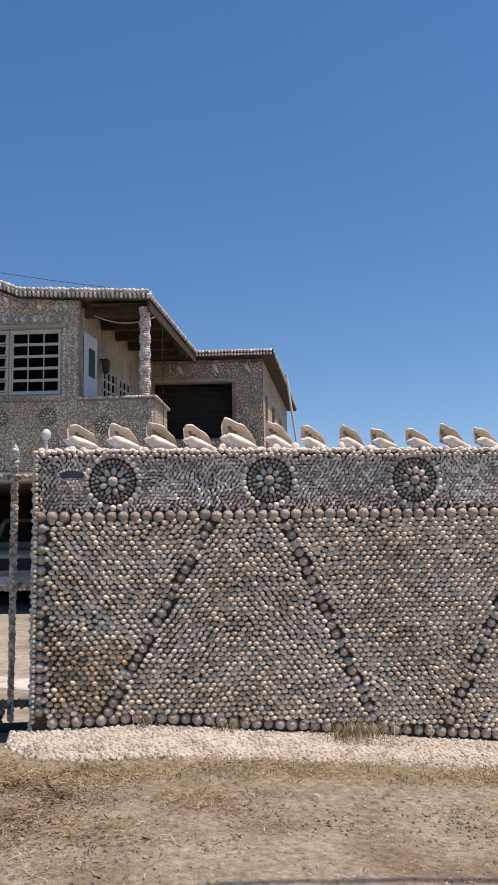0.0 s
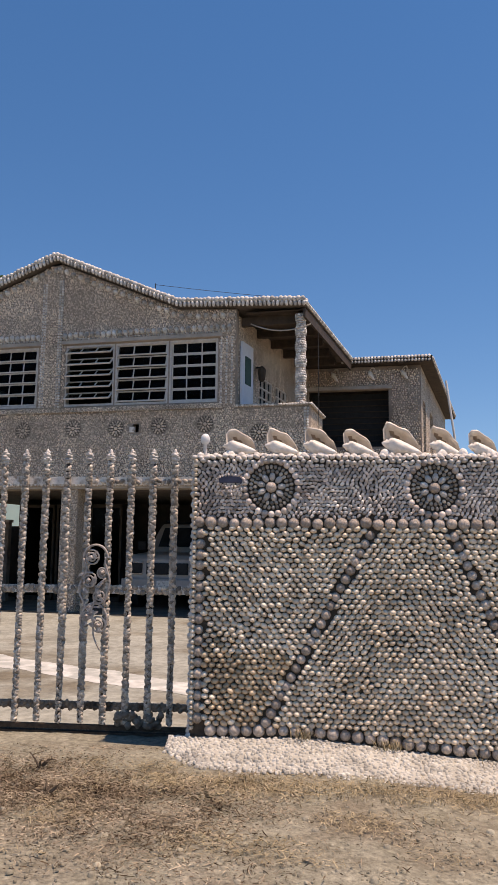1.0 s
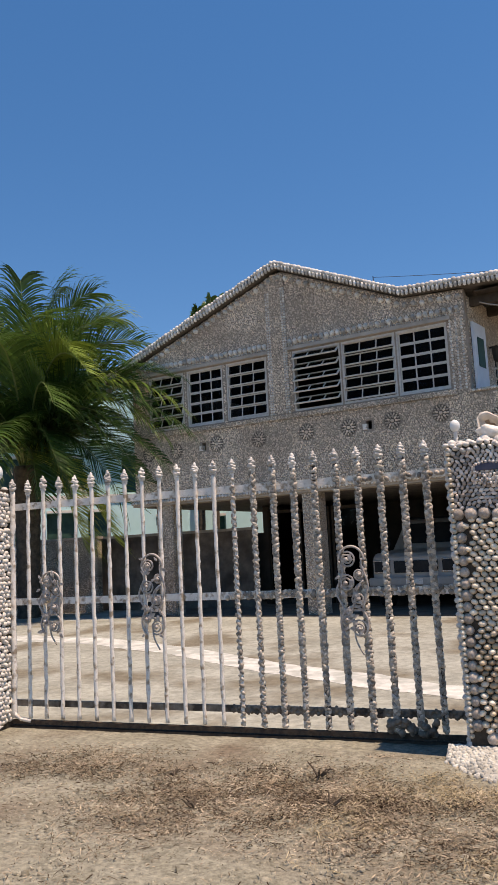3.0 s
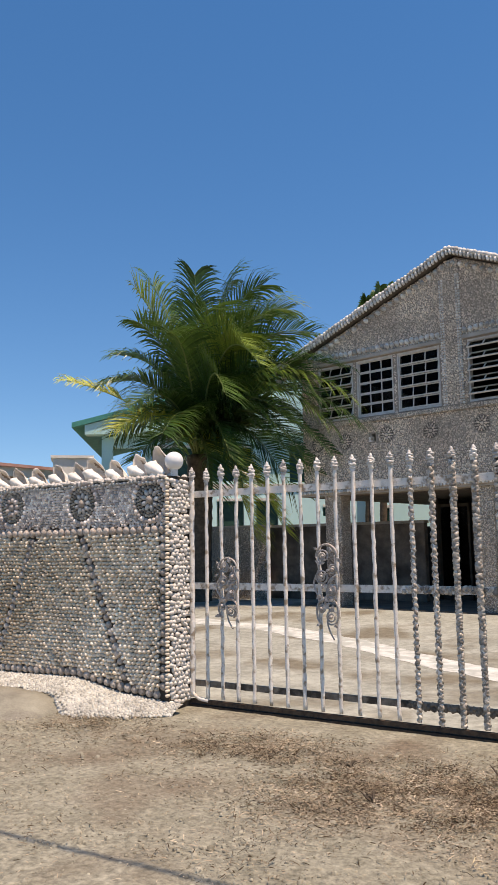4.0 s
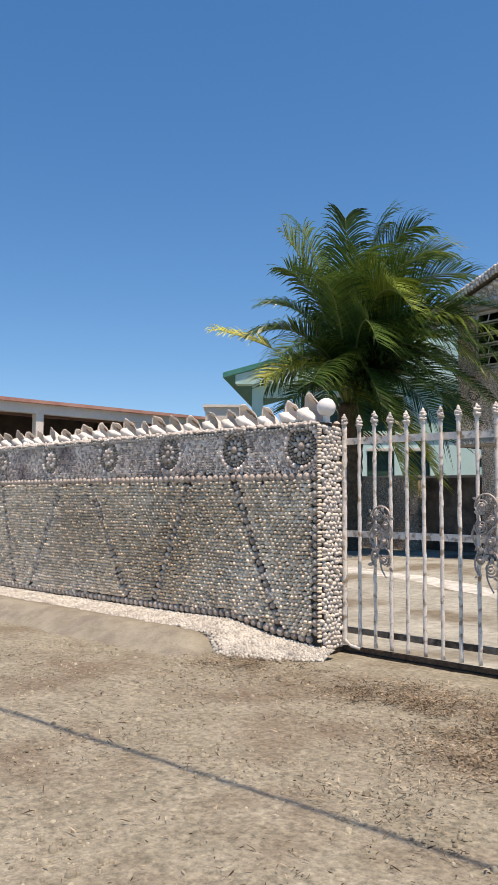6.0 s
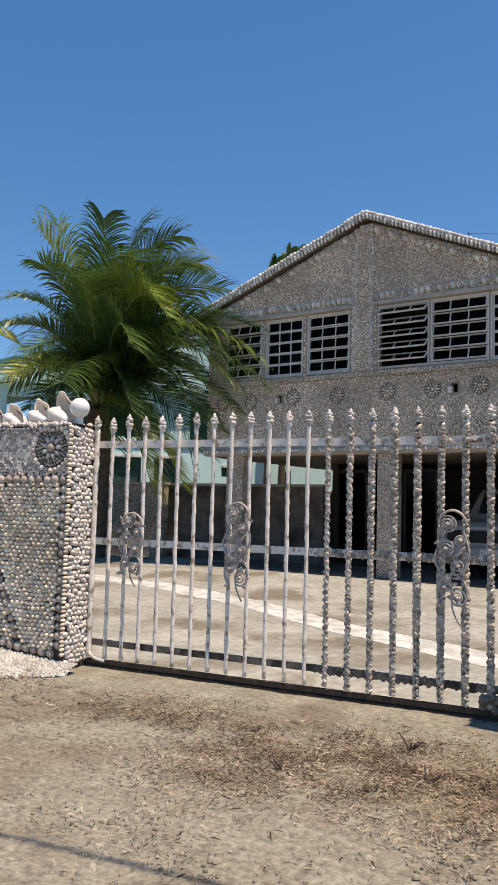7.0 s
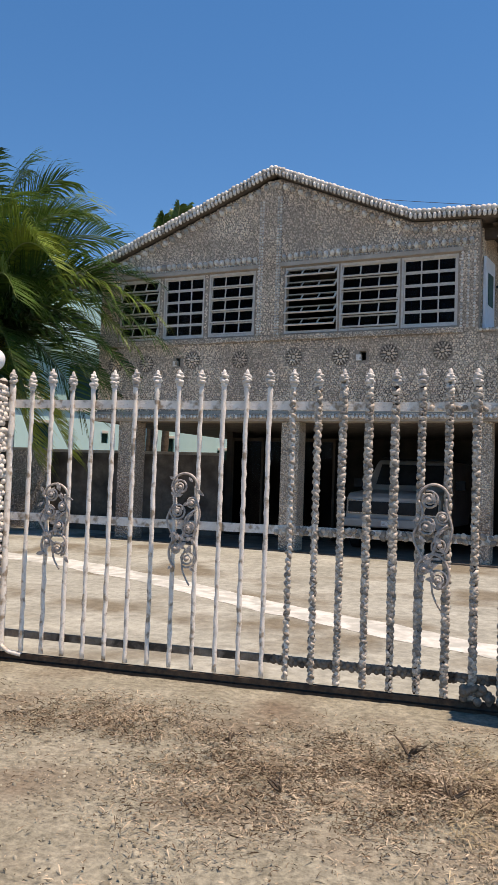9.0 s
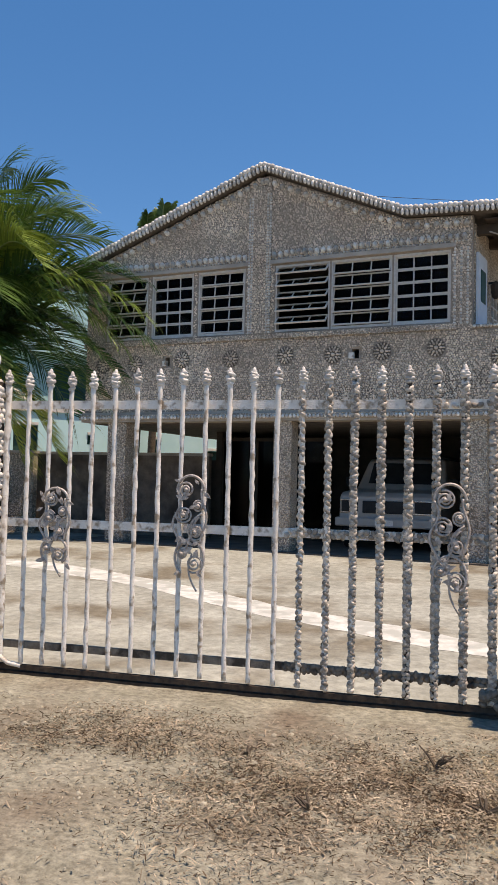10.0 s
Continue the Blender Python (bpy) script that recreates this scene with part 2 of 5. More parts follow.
GLOBE.node_tree.nodes["Principled BSDF"].inputs["Roughness"].default_value = 0.3


# ---------------------------------------------------------------- building helpers
def thing(name, m=None, label="", category="", group="", kind=""):
    ob = new(name)
    ob.empty_display_size = 0.1
    if m is not None:
        ob.matrix_world = m
    return tagged(ob, label, category, group, kind)


def finish(bm, name, material, smooth=False):
    me = bpy.data.meshes.new(name)
    bm.to_mesh(me)
    bm.free()
    me.materials.append(material)
    if smooth:
        me.polygons.foreach_set("use_smooth", [True] * len(me.polygons))
    return me


def part(name, bm, material, parent=None, label="", smooth=False, kind=""):
    ob = new(name, bm if isinstance(bm, bpy.types.Mesh) else finish(bm, name, material, smooth))
    if parent is not None:
        ob.parent = parent
    return tagged(ob, label, kind=kind)


def box(bm, x0, x1, y0, y1, z0, z1, m=None, bevel=0.0):
    vs = [bm.verts.new((x, y, z)) for x in (x0, x1) for y in (y0, y1) for z in (z0, z1)]
    fs = [bm.faces.new([vs[i] for i in f]) for f in ((0, 1, 3, 2), (4, 6, 7, 5), (0, 4, 5, 1), (2, 3, 7, 6), (0, 2, 6, 4), (1, 5, 7, 3))]
    if bevel:
        es = list({e for f in fs for e in f.edges})
        out = bmesh.ops.bevel(bm, geom=es, offset=bevel, segments=2, affect="EDGES", profile=0.5)
        vs = list({v for f in out["faces"] for v in f.verts} | {v for v in vs if v.is_valid})
    if m is not None:
        bmesh.ops.transform(bm, matrix=m, verts=[v for v in vs if v.is_valid])
    return bm


def boxes(*rows, bevel=0.0):
    bm = bmesh.new()
    for r in rows:
        box(bm, *r, bevel=bevel)
    return bm


def tube(bm, points, radius, sides=6, close=True):
    """A tube swept along points; radius is a number or one for each point."""
    pts = [Vector(p) for p in points]
    rad = radius if isinstance(radius, (list, tuple)) else [radius] * len(pts)
    rings, side = [], None
    for i, p in enumerate(pts):
        d = (pts[min(i + 1, len(pts) - 1)] - pts[max(i - 1, 0)]).normalized()
        if side is None:
            side = d.orthogonal().normalized()
        side = (side - d * side.dot(d)).normalized()
        up = d.cross(side)
        rings.append([bm.verts.new(p + rad[i] * (math.cos(a) * side + math.sin(a) * up)) for a in (2 * math.pi * k / sides for k in range(sides))])
    for a, b in zip(rings, rings[1:]):
        for k in range(sides):
            bm.faces.new((a[k], a[(k + 1) % sides], b[(k + 1) % sides], b[k]))
    if close:
        bm.faces.new(rings[0][::-1])
        bm.faces.new(rings[-1])
    return bm


def prism(bm, outline, y0, y1):
    """An outline in x and z, drawn out from y0 to y1."""
    a = [bm.verts.new((x, y0, z)) for x, z in outline]
    b = [bm.verts.new((x, y1, z)) for x, z in outline]
    n = len(outline)
    bm.faces.new(a)
    bm.faces.new(b[::-1])
    for i in range(n):
        bm.faces.new((a[(i + 1) % n], a[i], b[i], b[(i + 1) % n]))
    bmesh.ops.recalc_face_normals(bm, faces=bm.faces)
    return bm


def pierced(bm, x0, x1, z0, z1, y0, y1, holes):
    """A wall from y0 to y1 with rectangular openings (x0, x1, z0, z1) right through it."""
    xs = sorted({x0, x1, *(v for h in holes for v in h[:2])})
    zs = sorted({z0, z1, *(v for h in holes for v in h[2:])})

    def solid(i, k):
        if not (0 <= i < len(xs) - 1 and 0 <= k < len(zs) - 1):
            return False
        x, z = (xs[i] + xs[i + 1]) / 2, (zs[k] + zs[k + 1]) / 2
        return not any(h[0] < x < h[1] and h[2] < z < h[3] for h in holes)

    grid = {}

    def v(i, k, y):
        if (i, k, y) not in grid:
            grid[i, k, y] = bm.verts.new((xs[i], y, zs[k]))
        return grid[i, k, y]

    for i in range(len(xs) - 1):
        for k in range(len(zs) - 1):
            if not solid(i, k):
                continue
            bm.faces.new((v(i, k, y0), v(i + 1, k, y0), v(i + 1, k + 1, y0), v(i, k + 1, y0)))
            bm.faces.new((v(i, k, y1), v(i, k + 1, y1), v(i + 1, k + 1, y1), v(i + 1, k, y1)))
            if not solid(i - 1, k):
                bm.faces.new((v(i, k, y0), v(i, k + 1, y0), v(i, k + 1, y1), v(i, k, y1)))
            if not solid(i + 1, k):
                bm.faces.new((v(i + 1, k, y0), v(i + 1, k, y1), v(i + 1, k + 1, y1), v(i + 1, k + 1, y0)))
            if not solid(i, k - 1):
                bm.faces.new((v(i, k, y0), v(i, k, y1), v(i + 1, k, y1), v(i + 1, k, y0)))
            if not solid(i, k + 1):
                bm.faces.new((v(i, k + 1, y0), v(i + 1, k + 1, y0), v(i + 1, k + 1, y1), v(i, k + 1, y1)))
    return bm


def dome(sides=8, rings=3, cap=0.25):
    """Corners and faces of one low dome on the plane z = 0, radius 1, height 1, with a short skirt."""
    vs, fs = [], []
    for r in range(rings):
        a = -cap + (math.pi / 2 + cap) * r / rings
        vs += [(math.cos(a) * math.cos(2 * math.pi * k / sides), math.cos(a) * math.sin(2 * math.pi * k / sides), math.sin(a)) for k in range(sides)]
    vs.append((0, 0, 1))
    for r in range(rings - 1):
        fs += [(r * sides + k, r * sides + (k + 1) % sides, (r + 1) * sides + (k + 1) % sides, (r + 1) * sides + k) for k in range(sides)]
    top = (rings - 1) * sides
    fs += [(top + k, top + (k + 1) % sides, len(vs) - 1) for k in range(sides)]
    return np.array(vs), fs


def strew(name, template, mats, material, smooth=True):
    """One mesh of many copies of a template; mats: N x 3 x 4."""
    vs, fs = template
    mats = np.asarray(mats)
    n, k = len(mats), len(vs)
    pts = np.einsum("nij,vj->nvi", mats[:, :, :3], vs) + mats[:, None, :, 3]
    me = bpy.data.meshes.new(name)
    sizes = np.array([len(f) for f in fs])
    flat = np.concatenate([np.array(f) for f in fs])
    loops = (flat[None, :] + (np.arange(n) * k)[:, None]).ravel()
    me.vertices.add(n * k)
    me.vertices.foreach_set("co", pts.astype(np.float32).ravel())
    me.loops.add(len(loops))
    me.loops.foreach_set("vertex_index", loops.astype(np.int32))
    tot = np.tile(sizes, n)
    me.polygons.add(len(tot))
    me.polygons.foreach_set("loop_start", np.concatenate([[0], np.cumsum(tot)[:-1]]).astype(np.int32))
    me.polygons.foreach_set("loop_total", tot.astype(np.int32))
    me.update(calc_edges=True)
    if smooth:
        me.polygons.foreach_set("use_smooth", np.ones(len(tot), dtype=bool))
    me.materials.append(material)
    return me


def seat(origin, u, v, n, a, b, h, spin):
    """3 x 4 placing of a dome with half-axes a, b and height h on a plane of axes u, v and normal n."""
    c, s = math.cos(spin), math.sin(spin)
    U, V = c * u + s * v, c * v - s * u
    return np.column_stack([U * a, V * b, n * h, origin])


DOME = dome()
DOME_LOW = dome(6, 2)
rng = np.random.default_rng(7)


def packed(u0, u1, v0, v1, du, dv, jitter=0.28):
    """Points of a jittered close packing."""
    out = []
    for r in range(int((v1 - v0) / dv)):
        for c in range(int((u1 - u0) / du)):
            out.append((u0 + (c + 0.5 + 0.5 * (r % 2)) * du + rng.uniform(-jitter, jitter) * du, v0 + (r + 0.5) * dv + rng.uniform(-jitter, jitter) * dv))
    return [p for p in out if p[0] < u1 - 0.2 * du]


def settled(points, du, dv, rounds=14):
    """Points pushed apart until they lie as close-set shells do, wider than high."""
    k = du / dv
    p = np.array(points, dtype=np.float64) * [1.0, k]
    gap = 1.06 * math.sqrt(du * du * 2 / math.sqrt(3))
    for _ in range(rounds):
        p = p[np.argsort(p[:, 0])]
        move = np.zeros_like(p)
        for j in range(1, 130):
            d = p[j:] - p[:-j]
            if d[:, 0].min() > gap:
                break
            r = np.hypot(d[:, 0], d[:, 1]) + 1e-9
            push = np.where(r < gap, (gap - r) / r * 0.28, 0.0)[:, None] * d
            move[j:] += push
            move[:-j] -= push
        p = p + move
    return [(x, z / k) for x, z in p]


# ---------------------------------------------------------------- ground
def lerp_table(x, xs, ys):
    return float(np.interp(x, xs, ys))


def ground_z(x, y):
    z = -0.075 * min(max(x + 0.3, 0), 3.5) * min(max((y + 1) / 6, 0), 1)
    if y > 6.9:
        z = z * max(0, 1 - (y - 6.9) / 2) + 0.20 * min((y - 6.9) / 7.5, 1)
    return z


def ground():
    """One sheet to the horizon, with clods and trodden hollows where the road passes the gate."""
    xs = np.concatenate([-np.geomspace(600, 16, 14), np.linspace(-15.5, -8.6, 40), np.arange(-8.5, 3.4, 0.036), np.linspace(3.5, 6.5, 20), np.geomspace(7, 600, 14)])
    ys = np.concatenate([-np.geomspace(600, 4, 12), np.linspace(-3.5, 2.3, 36), np.arange(2.4, 6.9, 0.032), np.linspace(6.95, 18, 60), np.geomspace(19, 600, 14)])
    vs, fs = [], []
    for y in ys:
        for x in xs:
            d = 0.0
            if -15 < x < 6 and -3 < y < 7:
                d = 0.012 * noise.noise((x * 1.3, y * 1.3, 0)) + 0.007 * noise.noise((x * 5, y * 5, 3))
                if y > 2.3 and -8.6 < x < 3.5:
                    rough = 0.35 + 0.9 * max(0, noise.noise((x * 0.9, y * 1.2, 8)) + 0.15)
                    d += rough * (0.008 * noise.noise((x * 11, y * 11, 5)) + 0.006 * abs(noise.noise((x * 19, y * 19, 2))))
            vs.append((x, y, ground_z(x, y) + d))
    w = len(xs)
    for j in range(len(ys) - 1):
        for i in range(w - 1):
            fs.append((j * w + i, j * w + i + 1, (j + 1) * w + i + 1, (j + 1) * w + i))
    me = bpy.data.meshes.new("ground")
    me.from_pydata(vs, [], fs)
    me.materials.append(SAND)
    me.polygons.foreach_set("use_smooth", [True] * len(fs))
    return tagged(new("ground", me), "dusty pale sand and dirt of the roadside", "ground", kind="structure")


ground()


def sheet(name, material, left, right, y0, y1, lift, nx=30, ny=24, label="", category="ground", thick=0.05):
    """A slab that follows the ground between two side lines x(y)."""
    bm = bmesh.new()
    rows = []
    for j in range(ny + 1):
        y = y0 + (y1 - y0) * j / ny
        rows.append([bm.verts.new((x, y, ground_z(x, y) + lift)) for x in np.linspace(left(y), right(y), nx + 1)])
    for a, b in zip(rows, rows[1:]):
        for i in range(nx):
            bm.faces.new((a[i], a[i + 1], b[i + 1], b[i]))
    edge = bmesh.ops.extrude_edge_only(bm, edges=[e for e in bm.edges if e.is_boundary])
    for v in edge["geom"]:
        if isinstance(v, bmesh.types.BMVert):
            v.co.z -= thick
    return tagged(part(name, bm, material), label, category, kind="structure")


sheet("driveway", CONCRETE, lambda y: -13.2, lambda y: 5.5, 7.12, 21.0, 0.012, label="stained pale concrete of the front yard")


def stripe():
    bm = bmesh.new()
    rows = []
    for i in range(260):
        x = -10.5 + 10.5 * i / 259
        yc = lerp_table(x, [-10.5, -8.0, -6.0, -4.3, -2.0, 0.0], [12.6, 12.1, 11.1, 9.95, 8.75, 8.1])
        w = 0.30 + 0.10 * noise.noise((x * 1.2, 0, 0)) + 0.03 * noise.noise((x * 5, 0, 4))
        edge = {k: k * w + 0.035 * noise.noise((x * 3, k * 3, 1)) + 0.015 * noise.noise((x * 23, k * 3, 6)) for k in (-1, 1)}
        rows.append([bm.verts.new((x, yc + edge[k], ground_z(x, yc + edge[k]) + 0.0148)) for k in (-1, 1)])
    for a, b in zip(rows, rows[1:]):
        bm.faces.new((a[0], b[0], b[1], a[1]))
    return tagged(part("driveway_stripe", bm, STRIPE), "worn white painted stripe across the yard", "ground", kind="structure")


stripe()


# ---------------------------------------------------------------- street walls crusted with shells
WALL_Y, WALL_BACK, WALL_TOP, BAND = 6.70, 7.02, 2.12, 1.62
R_X0, R_X1 = -1.57, 4.6
L_X0, L_X1 = -13.5, -5.60


def base_r(x):
    return lerp_table(x, [-1.6, -0.76, -0.23, 0.0, 0.96, 1.9, 4.6], [0.09, 0.11, 0.07, 0.04, -0.03, -0.11, -0.2])


def base_l(x):
    return lerp_table(x, [-11.0, -8.5, -7.5, -6.75, -6.2, -5.6], [0.18, 0.20, 0.21, 0.23, 0.14, 0.09])


SH_BIG = strew("shell", dome(12, 4), [seat(np.zeros(3), np.array([1, 0, 0]), np.array([0, 0, 1]), np.array([0, -1, 0]), 0.5, 0.5, 0.46, 0)], SHELL_BIG)
SH_PALE = strew("shell", DOME, [seat(np.zeros(3), np.array([1, 0, 0]), np.array([0, 0, 1]), np.array([0, -1, 0]), 0.34, 0.5, 0.3, 0)], SHELL_PALE)


def one_shell(parent, mesh, x, y, z, size, spin=0.0):
    ob = new("shell", mesh)
    ob.parent = parent
    ob.matrix_basis = pose(x, y, z, 0, math.degrees(spin), 0) @ Matrix.Diagonal((size, size, size, 1))
    return ob


def street_wall(name, x0, x1, seen0, seen1, base, roses, lines, big_from, big_to, label):
    wall = thing(name, label=label, category="garden wall", kind="structure")
    bm = boxes((x0, x1, WALL_Y, WALL_BACK, -0.4, WALL_TOP))
    part("wall_core", bm, MORTAR, wall)
    ux, uz, ny = np.array([1.0, 0, 0]), np.array([0, 0, 1.0]), np.array([0, -1.0, 0])
    step = 0.088

    def clear(x, z, near):
        if any(math.hypot(x - rx, z - rz) < rr + near for rx, rz, rr in roses):
            return False
        for ax, az, bx, bz in lines:
            dx, dz = bx - ax, bz - az
            k = min(max(((x - ax) * dx + (z - az) * dz) / (dx * dx + dz * dz), 0), 1)
            if math.hypot(x - ax - k * dx, z - az - k * dz) < 0.035 + near:
                return False
        return True

    # the lower field of tan clams, laid in wavering rows
    tan, rusty = [], []
    for x, z in settled(packed(seen0 + 0.06, seen1, -0.2, BAND + 0.02, 0.0530, 0.0365, 0.42), 0.0530, 0.0365):
        if base(x) + 0.065 < z < BAND - 0.036 and clear(x, z, 0.002) and x0 + 0.088 < x < x1 - 0.088 and seen0 <= x <= seen1:
            lean = 0.75 * noise.noise((x * 1.3, z * 1.3, 21)) + rng.normal(0, 0.22)
            k = rng.uniform(0.86, 1.06)
            stain = math.hypot((x + 1.2) / 0.42, (z - 0.42) / 0.36) + 0.55 * noise.noise((x * 4, z * 4, 3)) + rng.normal(0, 0.16)
            (rusty if stain < 0.8 else tan).append(seat(np.array([x, WALL_Y - 0.001, z]), ux, uz, ny, 0.0312 * k, 0.0222 * k, rng.uniform(0.027, 0.043), lean))
    for ex in ([x0 + 0.012] if x0 > -3 else [x1 - 0.012]):
        for z in np.arange(base(ex) + 0.05, WALL_TOP - 0.03, 0.036):
            tan.append(seat(np.array([ex, WALL_Y - 0.002, z + rng.normal(0, 0.003)]), ux, uz, ny, 0.021, 0.018, 0.032, rng.normal(0, 0.3)))
    part("shell_field", strew("shell_field", DOME, tan, SHELL_TAN), None, wall, "close-set tan clam shells", kind="stuff")
    if rusty:
        part("stained_shells", strew("stained_shells", DOME, rusty, SHELL_RUST), None, wall, "clam shells stained orange by rust", kind="stuff")
    # the upper frieze of small grey shells
    grey = []
    for x, z in settled(packed(seen0 + 0.03, seen1, BAND + 0.04, WALL_TOP - 0.03, 0.0335, 0.0265, 0.42), 0.0335, 0.0265):
        if not BAND + 0.04 < z < WALL_TOP - 0.05 or not seen0 < x < seen1:
            continue
        if clear(x, z, -0.012):
            turn = 2.6 * noise.noise((x * 2.2, z * 2.2, 31)) + 0.6 + rng.normal(0, 0.6)
            grey.append(seat(np.array([x, WALL_Y - 0.001, z]), ux, uz, ny, 0.0235 * rng.uniform(0.85, 1.12), 0.0150 * rng.uniform(0.85, 1.15), rng.uniform(0.015, 0.026), turn))
    part("shell_frieze", strew("shell_frieze", DOME_LOW, grey, SHELL_GREY), None, wall, "small grey and mauve shells set every way", kind="stuff")
    # plump pale shells along the coping
    top = []
    for x, yy in packed(seen0, seen1, WALL_Y - 0.01, WALL_BACK, 0.062, 0.05):
        top.append(seat(np.array([x, yy, WALL_TOP - 0.004]), ux, np.array([0, 1.0, 0]), uz, 0.034, 0.023, rng.uniform(0.018, 0.036), rng.uniform(0, 3.1)))
    for row, z in ((0, WALL_TOP - 0.012), (1, WALL_TOP - 0.046)):
        for x in np.arange(seen0 + 0.02 * row, seen1, 0.047):
            top.append(seat(np.array([x, WALL_Y - 0.003, z + rng.normal(0, 0.006)]), ux, uz, ny, 0.026 * rng.uniform(0.85, 1.1), 0.0185, 0.03, rng.normal(0, 0.5)))
    part("shell_coping", strew("shell_coping", DOME, top, SHELL_PALE), None, wall, "pale weathered shells along the top", kind="stuff")
    # rows of large cockles: band, foot, ends and slanting lines
    rest = []

    def big(x, z, size):
        if big_from < x < big_to:
            one_shell(wall, SH_BIG, x, WALL_Y, z, size, rng.uniform(0, 6))
        else:
            rest.append(seat(np.array([x, WALL_Y, z]), ux, uz, ny, size / 2, size / 2, size * 0.46, 0))

    x = seen0 + 0.045
    while x < seen1:
        big(x, BAND + rng.normal(0, 0.003), rng.uniform(0.084, 0.096))
        if x0 + 0.1 < x < x1 - 0.1:
            big(x + 0.02, base(x) + 0.034, rng.uniform(0.076, 0.092))
        x += step
    for ax, az, bx, bz in lines:
        n = int(math.hypot(bx - ax, bz - az) / 0.072)
        for i in range(1, n):
            big(ax + (bx - ax) * i / n, az + (bz - az) * i / n, rng.uniform(0.068, 0.08))
    for ex in ([x0 + 0.055] if x0 > -3 else [x1 - 0.055]):
        z = base(ex) + 0.12
        while z < BAND - 0.06:
            big(ex, z, rng.uniform(0.07, 0.085))
            z += 0.078
    if rest:
        part("shell_row", strew("shell_row", DOME, rest, SHELL_BIG), None, wall, "rows of brown cockle shells", kind="stuff")
    # rosettes
    petals, darks = [], []
    for rx, rz, rr in roses:
        one_shell(wall, SH_BIG, rx, WALL_Y - 0.004, rz, 0.085)
        near = big_from < rx < big_to
        for ring, count, size in ((0.078, 9, 0.070), (0.120, 23, 0.036), (0.152, 31, 0.034), (0.200, 25, 0.056)):
            if ring > rr:
                continue
            for i in range(count):
                a = 2 * math.pi * i / count + ring
                px, pz = rx + ring * math.cos(a), rz + ring * math.sin(a)
                if not BAND + 0.03 < pz < WALL_TOP - 0.01:
                    continue
                if near and ring < 0.1:
                    one_shell(wall, SH_PALE, px, WALL_Y - 0.003, pz, size, math.pi / 2 - a)
                else:
                    wide = 0.8 if ring < 0.2 else 1.0
                    (darks if ring in (0.120, 0.152) else petals).append(seat(np.array([px, WALL_Y - 0.002, pz]), ux, uz, ny, size / 2, size / 2 * wide, size * 0.5, a if ring < 0.2 else a + math.pi / 2))
    part("rosette_ring", strew("rosette_ring", DOME, petals, SHELL_GREY), None, wall, "rings of pale shells round the rosettes", kind="stuff")
    part("rosette_ring", strew("rosette_ring", DOME, darks, SHELL_BAR), None, wall, "rings of brown shells round the rosettes", kind="stuff")
    return wall


ROSES_R = [(-0.99, 1.885, 0.225), (0.205, 1.885, 0.225), (1.36, 1.88, 0.225), (2.52, 1.88, 0.225)]
LINES_R = [(-0.23, 1.60, -1.05, 0.13), (0.31, 1.60, 0.99, 0.02), (2.35, 1.60, 1.53, -0.02)]
wall_r = street_wall("wall_east", R_X0, R_X1, R_X0, 3.3, base_r, ROSES_R, LINES_R, -1.7, 0.75, "roadside wall crusted with tan and grey seashells")
ROSES_L = [(-5.82, 1.905, 0.215), (-6.71, 1.905, 0.215), (-7.75, 1.905, 0.215), (-8.86, 1.905, 0.215), (-10.14, 1.905, 0.215), (-11.4, 1.905, 0.215)]
LINES_L = [(-6.72, 1.60, -6.10, 0.20), (-7.40, 1.60, -7.98, 0.26), (-9.24, 1.60, -8.45, 0.26), (-9.87, 1.60, -10.6, 0.26), (-11.4, 1.60, -11.0, 0.26)]
wall_l = street_wall("wall_west", L_X0, L_X1, -12.4, L_X1, base_l, ROSES_L, LINES_L, -7.6, -5.5, "roadside wall crusted with tan and grey seashells")


def wall_end(wall, x, sign, base_z):
    """The short end of a wall beside the gate, set with plump pale shells."""
    out = []
    n, uy, uz = np.array([sign, 0, 0.0]), np.array([0, 1.0, 0]), np.array([0, 0, 1.0])
    for y, z in packed(WALL_Y + 0.0, WALL_BACK, base_z, WALL_TOP, 0.05, 0.04):
        out.append(seat(np.array([x, y, z]), uy, uz, n, 0.031 * rng.uniform(0.8, 1.15), 0.0245, rng.uniform(0.02, 0.036), rng.normal(0, 0.6)))
    part("shell_end", strew("shell_end", DOME, out, SHELL_PALE), None, wall, "plump pale shells on the wall's end", kind="stuff")


wall_end(wall_l, L_X1, 1.0, 0.05)
wall_end(wall_r, R_X0, -1.0, 0.05)


def letter_slot():
    t = thing("letter_slot", pose(-1.295, WALL_Y - 0.012, 1.94), "dark blue letter slot rimmed with mauve shells, set in the wall", "letter slot")
    part("slot", boxes((-0.088, 0.088, -0.012, 0.03, -0.026, 0.026), bevel=0.006), LETTER, t)
    rim = []
    for i in range(26):
        a = 2 * math.pi * i / 26
        rim.append(seat(np.array([0.105 * math.cos(a), 0, 0.045 * math.sin(a) - 0.01]), np.array([1.0, 0, 0]), np.array([0, 0, 1.0]), np.array([0, -1.0, 0]), 0.014, 0.011, 0.022, a))
    for i in range(30):
        rim.append(seat(np.array([rng.uniform(-0.09, 0.09), 0.004, rng.uniform(-0.13, -0.06)]), np.array([1.0, 0, 0]), np.array([0, 0, 1.0]), np.array([0, -1.0, 0]), 0.016, 0.012, 0.028, rng.uniform(0, 3)))
    part("rim", strew("rim", DOME_LOW, rim, SHELL_GREY), None, t, "mauve shell rim")


letter_slot()


